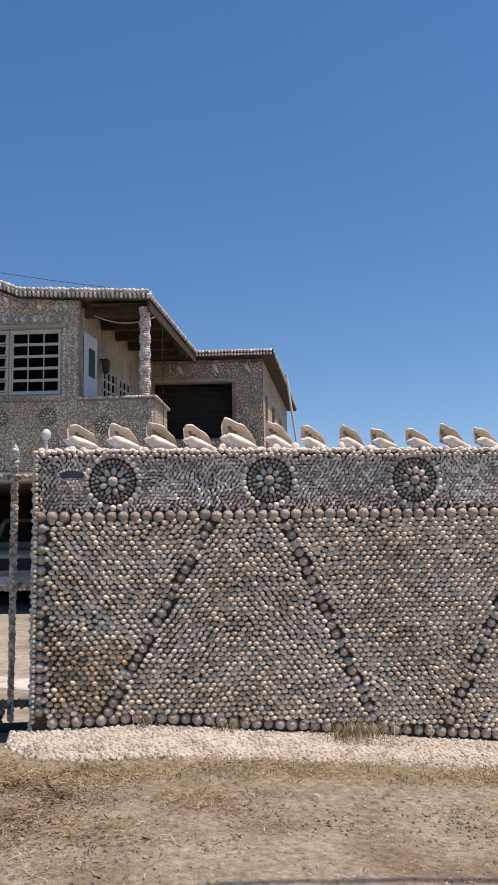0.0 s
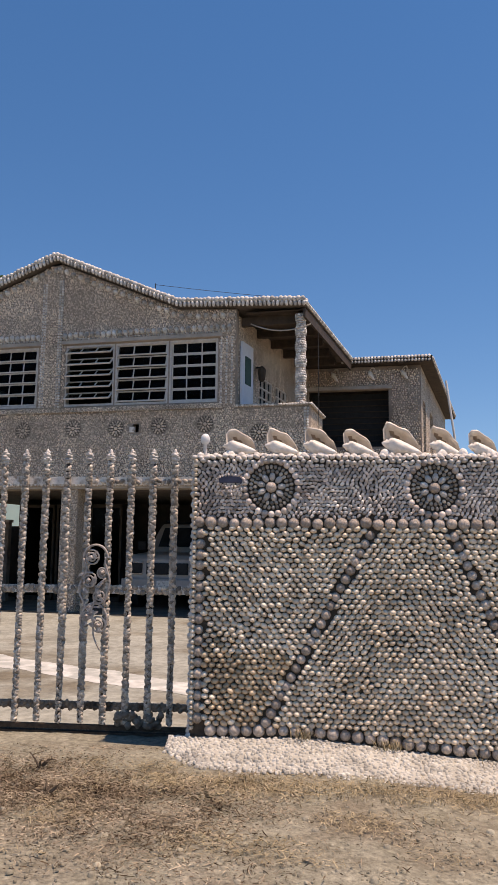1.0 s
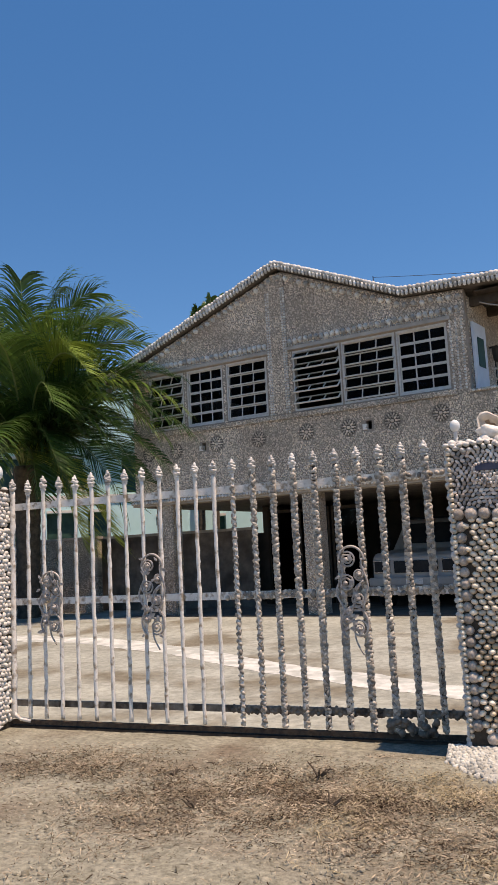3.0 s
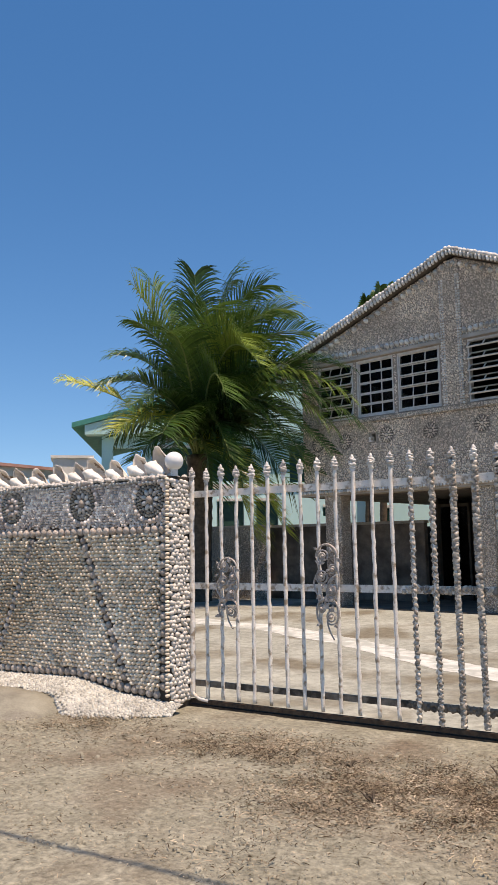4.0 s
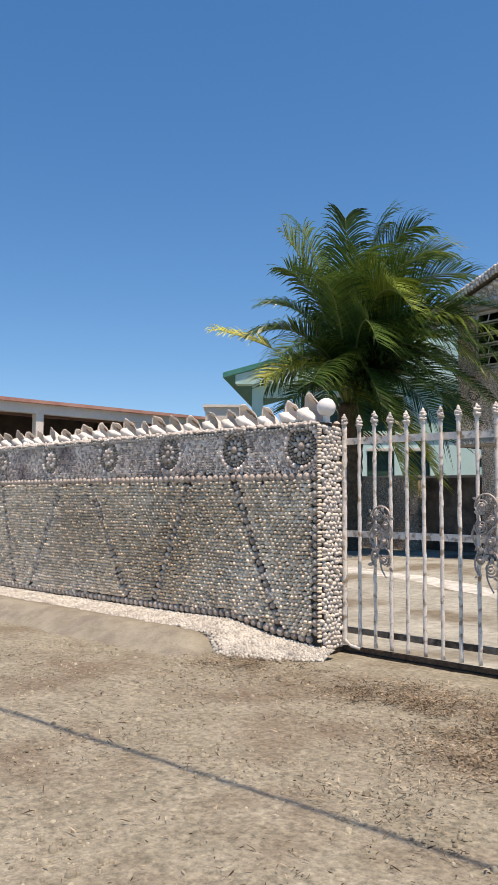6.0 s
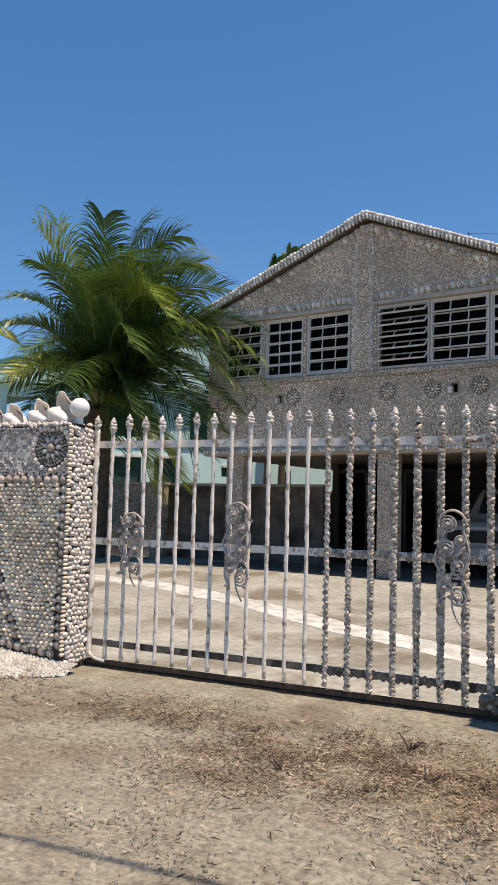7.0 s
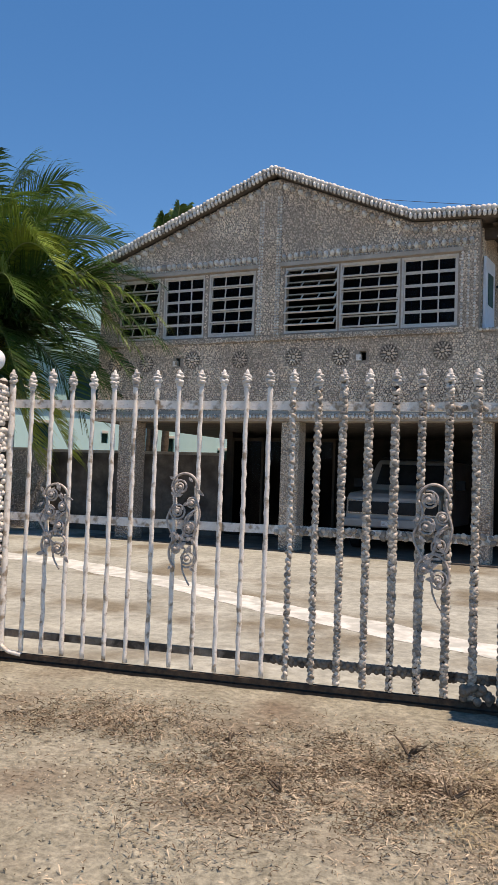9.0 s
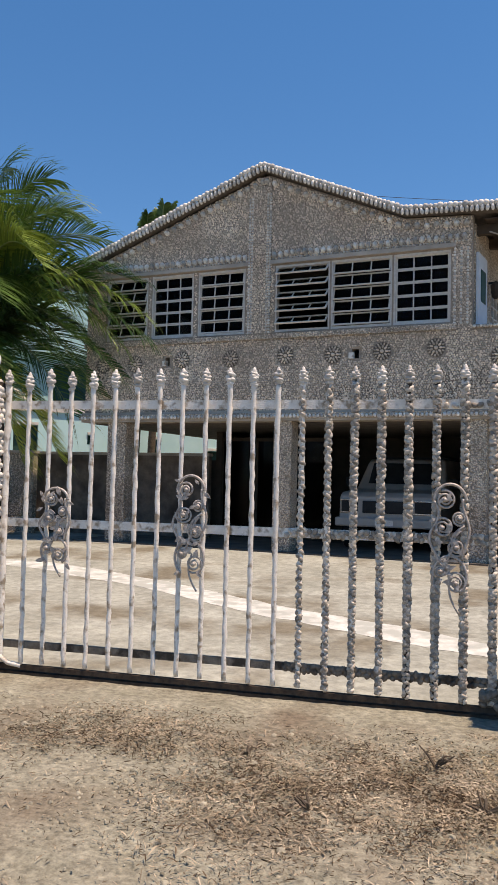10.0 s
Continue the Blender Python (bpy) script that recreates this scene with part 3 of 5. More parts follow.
# ---------------------------------------------------------------- white pebble aprons and kerb
def apron(name, x0, x1, base, edge, label):
    """A sloping bank of white pebbles from the wall's foot down to edge(x) = (y, z)."""
    t = thing(name, label=label, category="pebble apron", kind="structure")
    bm = bmesh.new()
    rows, n = [], 60
    for i in range(n + 1):
        x = x0 + (x1 - x0) * i / n
        ye, ze = edge(x)
        row = []
        for k in range(7):
            f = k / 6
            y = WALL_Y + 0.02 + (ye - WALL_Y - 0.02) * f
            z = base(x) - 0.012 + (ze - base(x) + 0.012) * (f ** 1.3) - (0.06 if k == 6 else 0)
            row.append(bm.verts.new((x, y, z + 0.008 * noise.noise((x * 6, y * 6, 1)))))
        rows.append(row)
    for a, b in zip(rows, rows[1:]):
        for k in range(6):
            bm.faces.new((a[k], a[k + 1], b[k + 1], b[k]))
    part("bank", bm, PEBBLE, t, smooth=True)
    stones = []
    for x, f in packed(x0, x1, 0.02, 1.0, 0.036, 0.05, 0.45):
        ye, ze = edge(x)
        f = f + 0.09 * noise.noise((x * 5, 0, 4))
        if f > 1.03:
            continue
        y = WALL_Y + (ye - WALL_Y) * f
        z = base(x) - 0.014 + (ze - base(x) + 0.014) * (max(f, 0) ** 1.3)
        nrm = np.array([0, -(base(x) - ze), 0.6]) / np.hypot(base(x) - ze, 0.6)
        stones.append(seat(np.array([x, y, z]), np.array([1.0, 0, 0]), np.cross(nrm, [1.0, 0, 0]), nrm, rng.uniform(0.011, 0.022), rng.uniform(0.010, 0.018), rng.uniform(0.008, 0.018), rng.uniform(0, 3)))
    part("pebble_cover", strew("pebble_cover", DOME_LOW, stones, PEBBLE), None, t, kind="stuff")
    return t


apron("apron_east", -1.72, 3.2, base_r, lambda x: (lerp_table(x, [-1.72, -1.4, -0.5, 3.2], [6.5, 6.12, 6.02, 5.95]) + 0.05 * noise.noise((x * 2, 0, 0)), ground_z(x, 6.0)),
      "bank of small white pebbles along the wall's foot")
apron("apron_west", -12.4, -5.45, base_l, lambda x: (lerp_table(x, [-12.4, -6.9, -6.6, -6.2, -5.75, -5.45], [6.24, 6.24, 6.2, 6.06, 6.25, 6.55]) + 0.02 * noise.noise((x * 2, 0, 0)), 0.145 if x < -6.6 else lerp_table(x, [-6.6, -6.35], [0.145, 0.0])),
      "bank of small white pebbles along the wall's foot")


def kerb():
    bm = bmesh.new()
    rows = []
    for i in range(41):
        x = -13.0 + (13.0 - 6.42) * i / 40
        h = min(1, (-6.42 - x) / 0.35) ** 0.5
        out = 0.06 * (1 - h)
        sec = [(6.30, 0.0), (6.26, 0.15 * h), (6.10, 0.152 * h), (6.00, 0.135 * h), (5.80 + out, 0.05 * h), (5.62 + 2 * out, -0.03)]
        rows.append([bm.verts.new((x, y, z + 0.008 * noise.noise((x * 3, y * 3, 2)))) for y, z in sec])
    for a, b in zip(rows, rows[1:]):
        for k in range(5):
            bm.faces.new((a[k], b[k], b[k + 1], a[k + 1]))
    bm.faces.new(rows[-1])
    bmesh.ops.recalc_face_normals(bm, faces=bm.faces)
    return tagged(part("kerb", bm, KERB, smooth=True), "worn rounded concrete kerb edging the pebble bank", "kerb", kind="structure")


kerb()


# ---------------------------------------------------------------- conches and globes on the walls
def conch_mesh(seed):
    """A queen conch lying on the coping: a knobbed spindle of a body in front, and the broad lip that rises behind it to a tip."""
    r = random.Random(seed)
    bm = bmesh.new()
    sides = 16
    prof = [(-0.130, 0.004), (-0.118, 0.016), (-0.108, 0.018), (-0.097, 0.031), (-0.084, 0.034), (-0.070, 0.050), (-0.045, 0.058), (-0.01, 0.056), (0.035, 0.046), (0.08, 0.031), (0.115, 0.019), (0.135, 0.006)]
    grid = []
    for i, (x, rad) in enumerate(prof):
        row = []
        for k in range(sides):
            a = 2 * math.pi * k / sides
            knob = 0.30 * max(0, math.cos(4 * a + 0.5 * (i // 2))) ** 2 if i in (2, 3, 5, 6) else 0.0
            rr = rad * (1 + knob) * (1 + r.uniform(-0.04, 0.04))
            row.append(bm.verts.new((x, rr * math.cos(a) - 0.028, 0.050 - 0.26 * x + 0.94 * rr * math.sin(a))))
        grid.append(row)
    for a, b in zip(grid, grid[1:]):
        for k in range(sides):
            bm.faces.new((a[k], a[(k + 1) % sides], b[(k + 1) % sides], b[k]))
    bm.faces.new(grid[0][::-1])
    bm.faces.new(grid[-1])
    # the lip: a thick curved wing, its rim waved
    us = np.linspace(0, 1, 22)
    rim_x = np.interp(us, [0, 0.14, 0.28, 0.42, 0.6, 0.8, 1], [-0.118, -0.124, -0.100, -0.045, 0.035, 0.098, 0.132])
    rim_z = np.interp(us, [0, 0.14, 0.28, 0.42, 0.6, 0.8, 1], [0.105, 0.200, 0.242, 0.232, 0.190, 0.122, 0.036])
    layers = []
    for thick in (0.0, 0.011):
        rows = []
        for j in range(13):
            v = j / 12
            row = []
            for i, u in enumerate(us):
                wave = 0.007 * math.sin(u * 19 + seed * 2) * v * v
                bx, bz = -0.10 + 0.225 * u, 0.062 - 0.045 * u
                x = bx + (rim_x[i] - bx) * v
                z = bz + (rim_z[i] - bz) * v + wave
                y = 0.015 + 0.085 * math.sin(math.pi * min(1, 1.1 * v ** 0.7)) * math.sin(math.pi * (0.12 + 0.76 * u)) - 0.03 * v * v + 0.03 * v
                groove = (v - 0.70 + 0.85 * (u - 0.28)) / 0.13
                y += 0.028 * math.exp(-groove * groove) if 0.15 < u < 0.85 else 0.0
                row.append(bm.verts.new((x, y + thick * (1.2 - 0.5 * v), z - 0.4 * thick * v)))
            rows.append(row)
        layers.append(rows)
    for rows, inner in zip(layers, (True, False)):
        for j, (a, b) in enumerate(zip(rows, rows[1:])):
            for i in range(len(us) - 1):
                # band along the groove: slit shadow painted in with the mouth's brown
                slit = 0.24 < us[i] < 0.80 and abs((j + 0.5) / 12 - 0.70 + 0.85 * (us[i] + 0.024 - 0.28)) < 0.10
                bm.faces.new((a[i], a[i + 1], b[i + 1], b[i])).material_index = (2 if slit else 1) if inner else 0
    f, g = layers
    edge = [row[0] for row in f] + f[-1][1:-1] + [row[-1] for row in reversed(f)]
    rear = [row[0] for row in g] + g[-1][1:-1] + [row[-1] for row in reversed(g)]
    for a, b, c, d in zip(edge, edge[1:], rear[1:], rear):
        bm.faces.new((a, b, c, d))
    bmesh.ops.recalc_face_normals(bm, faces=bm.faces)
    me = finish(bm, "conch_shell", CONCH, True)
    me.materials.append(CONCH_IN)
    me.materials.append(CONCH_SLIT)
    return me


CONCHES = [conch_mesh(i) for i in range(3)]


def conch(x, size, turn, tip, k):
    ob = new("conch_shell", CONCHES[k % 3])
    ob.matrix_world = pose(x, 6.82, WALL_TOP + 0.012, -8 + tip, 0.5 * tip, turn) @ Matrix.Diagonal((size, size, size, 1))
    return tagged(ob, "large bleached conch shell with a flaring lip on the wall top", "seashell", "conches along the walls")


for i, (x, s) in enumerate([(-1.24, 1.0), (-0.92, 0.98), (-0.63, 1.0), (-0.34, 0.92), (-0.02, 1.12), (0.30, 0.95), (0.58, 0.85), (0.89, 0.82), (1.16, 0.8), (1.45, 0.8), (1.74, 0.9), (2.02, 0.8), (2.3, 0.85)]):
    conch(x, s, rng.uniform(-18, 18), rng.uniform(-8, 10), i)
for i in range(24):
    x = -5.80 - 0.285 * i
    conch(x + rng.normal(0, 0.02), 1.25 if i == 0 else rng.uniform(0.82, 1.1), rng.uniform(-20, 25), rng.uniform(-10, 10), i)
small = []
for x0, x1 in ((-1.5, 3.2), (-12.2, -5.7)):
    for x in np.arange(x0, x1, 0.085):
        if rng.random() < 0.6:
            small.append(seat(np.array([x + rng.normal(0, 0.03), 6.80 + rng.uniform(-0.06, 0.1), WALL_TOP + 0.008]), np.array([1.0, 0, 0]), np.array([0, 1.0, 0]), np.array([0, 0, 1.0]), rng.uniform(0.03, 0.06), rng.uniform(0.018, 0.03), rng.uniform(0.03, 0.065), rng.uniform(-0.9, 0.9)))
tagged(new("whelk_shells", strew("whelk_shells", DOME, small, CONCH)), "small pale shells bedded between the conches", "seashell", kind="stuff")


def globe(x, y, z, r, stretch, label):
    t = thing("globe_lamp", pose(x, y, z), label, "lamp")
    bm = bmesh.new()
    bmesh.ops.create_uvsphere(bm, u_segments=24, v_segments=16, radius=r, matrix=Matrix.Diagonal((1, 1, stretch, 1)))
    part("globe", bm, GLOBE, t, smooth=True)
    bm = bmesh.new()
    tube(bm, [(0, 0, -r * stretch * 0.8), (0, 0, WALL_TOP - z)], r * 0.4, 12)
    part("socket", bm, PAINT_WHITE, t)


globe(-5.605, 6.79, 2.262, 0.088, 1.0, "round white globe lamp on the wall's end")
globe(-1.512, 6.83, 2.262, 0.036, 1.25, "small white bulb lamp on the wall's corner")


# ---------------------------------------------------------------- sliding gate
GATE_Y = 7.0
BAR_X = [float(np.interp(i, [0, 1, 7, 13, 18, 22], [-5.56, -5.387, -4.364, -3.346, -2.472, -1.775])) for i in range(23)]


def finial_mesh(seed, wide):
    r = np.random.default_rng(seed)
    out = []
    for z, rad, s in ((0.0, 0.012, 0.018), (0.03, 0.018, 0.021), (0.06, 0.017, 0.020), (0.085, 0.012, 0.017)):
        for k in range(4):
            a = math.pi / 2 * k + r.uniform(-0.5, 0.5)
            n = np.array([math.cos(a), math.sin(a), 0.2])
            u = np.array([-math.sin(a), math.cos(a), 0])
            out.append(seat(np.array([0, 0, z + r.normal(0, 0.006)]) + n * rad * 0.4, u, np.cross(n, u), n, s * r.uniform(0.8, 1.25), s * r.uniform(0.7, 1.1), (rad + 0.012) * wide, r.normal(0, 0.4)))
    out.append(seat(np.array([0, 0, 0.085]), np.array([1.0, 0, 0]), np.array([0, 1.0, 0]), np.array([0, 0, 1.0]), 0.017, 0.017, 0.05, 0))
    return strew("finial", DOME, out, SHELL_PALE)


def gate():
    g = thing("sliding_gate", pose(0, GATE_Y, 0), "long white iron sliding gate, part of its bars strung with shells", "gate")
    FIN = [finial_mesh(i, 1.0) for i in range(4)]
    for i, x in enumerate(BAR_X):
        r = random.Random(i)
        top = 2.10 + (r.uniform(-0.03, 0.0) if i < 7 else 0)
        wrapped = i >= 13
        bm = bmesh.new()
        pts = [(x + r.uniform(-0.003, 0.003), r.uniform(-0.002, 0.002), z) for z in np.linspace(0.085, top, 46)]
        tube(bm, pts, [(0.017 if i else 0.024) * r.uniform(0.9, 1.14) for _ in pts], 8)
        bar = part("bar", bm, PAINT_WHITE if i < 17 else RUST, g, "" if not wrapped else "bar strung with small shells", smooth=True)
        if wrapped:
            full = min(1.0, 0.45 + (i - 13) * 0.14)
            out = []
            # shells strung like a rope, from one side of the bar round to all of it
            for node, z in enumerate(np.arange(0.10, 2.08, 0.0265)):
                k = (0.78 + 0.30 * full * (0.7 + 0.3 * math.sin(z * 3 + i))) * (0.9 if z < 0.55 else 1.0)
                for q in range(3 if full > 0.7 else 2):
                    a = -math.pi / 2 - 0.75 * (1 - full) + ((node % 2) - 0.5) * 1.9 + q * (2.1 if full > 0.7 else 2.7) + r.gauss(0, 0.2)
                    n = np.array([math.cos(a), math.sin(a), r.gauss(0.1, 0.15)])
                    n /= np.linalg.norm(n)
                    u = np.cross(n, [0, 0, 1.0])
                    u /= np.linalg.norm(u)
                    if q and full < 0.5 and n[0] > 0.2:
                        continue
                    out.append(seat(np.array([x, 0, z + r.gauss(0, 0.004)]) + n * 0.008, u, np.cross(n, u), n, 0.0190 * k, 0.0320 * k * r.uniform(0.85, 1.15), 0.0255 * k * r.uniform(0.85, 1.1), (0.65 if node % 2 else -0.65) + r.gauss(0, 0.25)))
            part("shell_string", strew("shell_string", DOME_LOW, out, SHELL_BAR), None, bar, "brownish shells strung round the bar", kind="stuff")
        f = part("finial", FIN[i % 4], None, g, "cluster of pale shells")
        f.matrix_basis = pose(x, 0, top - 0.005, 0, 0, r.uniform(0, 360)) @ Matrix.Diagonal((1.0, 1.0, (2.2 - top) / 0.1 * 0.85 if i >= 7 else 0.95, 1))
    x0, x1, xm = -5.58, -1.6, BAR_X[18] + 0.05
    part("rail", boxes((x0, x1, 0.012, 0.045, 1.925, 1.985)), PAINT_WHITE, g)
    part("rail", boxes((x0, x1, 0.012, 0.045, 1.065, 1.125)), PAINT_WHITE, g)
    part("rail", boxes((x0, x1, 0.014, 0.05, 0.185, 0.235)), RAIL, g, "weathered brown lower rail")
    part("rail", boxes((x0, x1, -0.012, 0.03, 0.035, 0.07)), RUST, g, "rusty bottom rail")
    for zc, start, h in ((1.955, BAR_X[18], 0.05), (1.095, BAR_X[12] + 0.06, 0.06), (0.207, BAR_X[12] + 0.05, 0.055)):
        out = []
        for x, z in packed(start, x1, zc - h / 2 + 0.004, zc + h / 2 + 0.006, 0.042, 0.027, 0.25):
            out.append(seat(np.array([x, 0.012, z]), np.array([1.0, 0, 0]), np.array([0, 0, 1.0]), np.array([0, -1.0, 0]), rng.uniform(0.02, 0.032), rng.uniform(0.015, 0.022), 0.014, rng.uniform(0, 3)))
        # lowest crust takes the rail's dark brown: shade put into its shells
        part("rail_crust", strew("rail_crust", DOME, out, RAIL if zc < 0.5 else SHELL_BAR), None, g, "shells set along the rail", kind="stuff")
    # corner where the frame bends up at the foot
    bm = bmesh.new()
    tube(bm, [(-5.575, -0.005, 0.26), (-5.57, -0.005, 0.17), (-5.545, -0.005, 0.11), (-5.48, -0.005, 0.075), (-5.38, -0.005, 0.065)], 0.018, 8)
    part("frame_corner", bm, PAINT_WHITE, g, smooth=True)
    # a heap of shells round the foot of the last bars
    out = []
    for k in range(46):
        out.append(seat(np.array([rng.uniform(BAR_X[20] - 0.06, BAR_X[21] + 0.12), rng.uniform(-0.04, 0.03), 0.07 + rng.uniform(0, 0.10)]), np.array([1.0, 0, 0]), np.array([0, 0, 1.0]), np.array([0, -1.0, 0]), 0.03, 0.024, 0.03, rng.uniform(0, 3)))
    # heap given the same dark colour for the shade at the foot
    part("shell_knot", strew("shell_knot", DOME, out, RAIL), None, g, "heap of shells bound to the gate's foot", kind="stuff")
    for i, (a, z0, s) in enumerate(((2, 0.77, 0.80), (8, 0.735, 1.0), (18, 0.695, 1.03))):
        ornament(g, (BAR_X[a] + BAR_X[a + 1]) / 2, z0, s, i)
    return g


def spiral(cx, cz, r0, turns, start, sense=1, n=26, y=-0.03):
    return [(cx + r0 * (1 - 0.8 * f) * math.cos(start + sense * turns * 2 * math.pi * f), y - 0.012 * f, cz + r0 * (1 - 0.8 * f) * math.sin(start + sense * turns * 2 * math.pi * f)) for f in (k / (n - 1) for k in range(n))]


def leaf(bm, x, z, size, angle, y=-0.04):
    c, s = math.cos(angle), math.sin(angle)
    row = [(0, 0, 0), (0.35, 0.22, 0.006), (0.7, 0.16, 0.004), (1, 0, 0), (0.7, -0.16, 0.004), (0.35, -0.22, 0.006)]
    top = [bm.verts.new((x + size * (a * c - b * s), y - d - 0.004, z + size * (a * s + b * c))) for a, b, d in row]
    bot = [bm.verts.new((x + size * (a * c - b * s), y - d + 0.003, z + size * (a * s + b * c))) for a, b, d in row]
    bm.faces.new(top)
    bm.faces.new(bot[::-1])
    for k in range(6):
        bm.faces.new((top[k], bot[k], bot[(k + 1) % 6], top[(k + 1) % 6]))


def ornament(g, x, z0, s, seed):
    """A cast scroll of roses and leaves, hung between two bars."""
    r = random.Random(seed + 5)
    h = 0.74 * s
    o = part("scroll_ornament", boxes((x - 0.05, x + 0.05, -0.028, -0.016, z0 + h * 0.34, z0 + h * 0.36)), IRON, g, "grey cast-iron scroll with roses and leaves")
    w = 0.098 * (0.9 + 0.1 * s)

    def stem(points, rad=0.0085):
        part("stem", tube(bmesh.new(), points, rad, 6), IRON, o, smooth=True)

    fs = [k / 24 for k in range(25)]
    # the arch over the top and the two wavering sides
    stem([(x - w * math.cos(math.pi * f), -0.03, z0 + h * 0.84 + 0.105 * s * math.sin(math.pi * f)) for f in fs], 0.0095)
    stem([(x - w + 0.028 * math.sin(f * 8), -0.032, z0 + h * (0.84 - 0.52 * f)) for f in fs], 0.009)
    stem([(x + w - 0.020 * math.sin(f * 7 + 1), -0.032, z0 + h * (0.86 - 0.50 * f)) for f in fs], 0.009)
    # the crossing S between the upper and the lower ring, and the tail
    stem([(x - 0.06 + 0.15 * f + 0.03 * math.sin(f * 6.3), -0.036, z0 + h * (0.34 + 0.30 * f)) for f in fs])
    stem([(x + 0.07 - 0.13 * f, -0.036, z0 + h * (0.60 - 0.34 * f) + 0.03 * math.sin(f * 6.3)) for f in fs])
    stem([(x + w * 1.06 * math.cos(a), -0.031, z0 + h * 0.22 + 0.125 * s * math.sin(a)) for a in (-0.9 + 5.0 * f for f in fs)], 0.0095)
    stem([(x + 0.02 - 0.03 * math.sin(f * 3.1) + 0.04 * f * f, -0.034, z0 + h * (0.26 - 0.34 * f)) for f in fs], 0.007)
    for cx, cz, rad in ((-0.03, 0.85, 0.062), (-0.045, 0.62, 0.064), (0.04, 0.46, 0.060), (0.038, 0.17, 0.066), (0.058, 0.70, 0.045), (-0.055, 0.26, 0.038)):
        bm = bmesh.new()
        tube(bm, spiral(x + cx, z0 + h * cz, rad * s, 2.1, r.uniform(0, 6), r.choice((-1, 1))), 0.0078, 6)
        part("rose", bm, IRON, o, smooth=True)
        bm = bmesh.new()
        bmesh.ops.create_icosphere(bm, subdivisions=1, radius=0.017, matrix=Matrix.Translation((x + cx, -0.045, z0 + h * cz)))
        part("bud", bm, IRON, o, smooth=True)
    for k in range(26):
        bm = bmesh.new()
        leaf(bm, x + r.uniform(-0.1, 0.1), z0 + h * r.uniform(0.08, 0.92), r.uniform(0.045, 0.075), r.uniform(0, 6.3))
        part("leaf", bm, IRON, o)


gate()
# track in near-black: the shadow line under the gate is in its colour
tagged(part("gate_track", boxes((-5.7, -1.55, 6.99, 7.05, -0.05, 0.02)), RUST), "rusty channel the gate slides in, coloured dark as its shadow line", "gate track", kind="structure")


# ---------------------------------------------------------------- the shell house
HOUSE = pose(-5.0, 15.13, 0, 0, 0, -8.7)
WIN_Z0, WIN_Z1 = 4.02, 5.19
WINS = [(-3.95, -3.06, 22), (-2.97, -2.10, 0), (-2.00, -1.07, 9), (-0.49, 0.50, 50), (0.53, 1.57, 17), (1.60, 2.52, 0)]
BEAM, FLOOR = 2.48, 0.235
ROOF = [(-5.08, 5.34), (-0.72, 6.99), (1.78, 5.91), (4.14, 5.79)]
EAVE = -0.15
SKEW = 0.065


def roof_under(x):
    return float(np.interp(x, [p[0] for p in ROOF], [p[1] for p in ROOF])) - 0.14


def lean_out(bm):
    """The balcony's inner wall runs slightly outwards towards the back."""
    for v in bm.verts:
        v.co.x += 0.1 * v.co.y - 0.16
    return bm


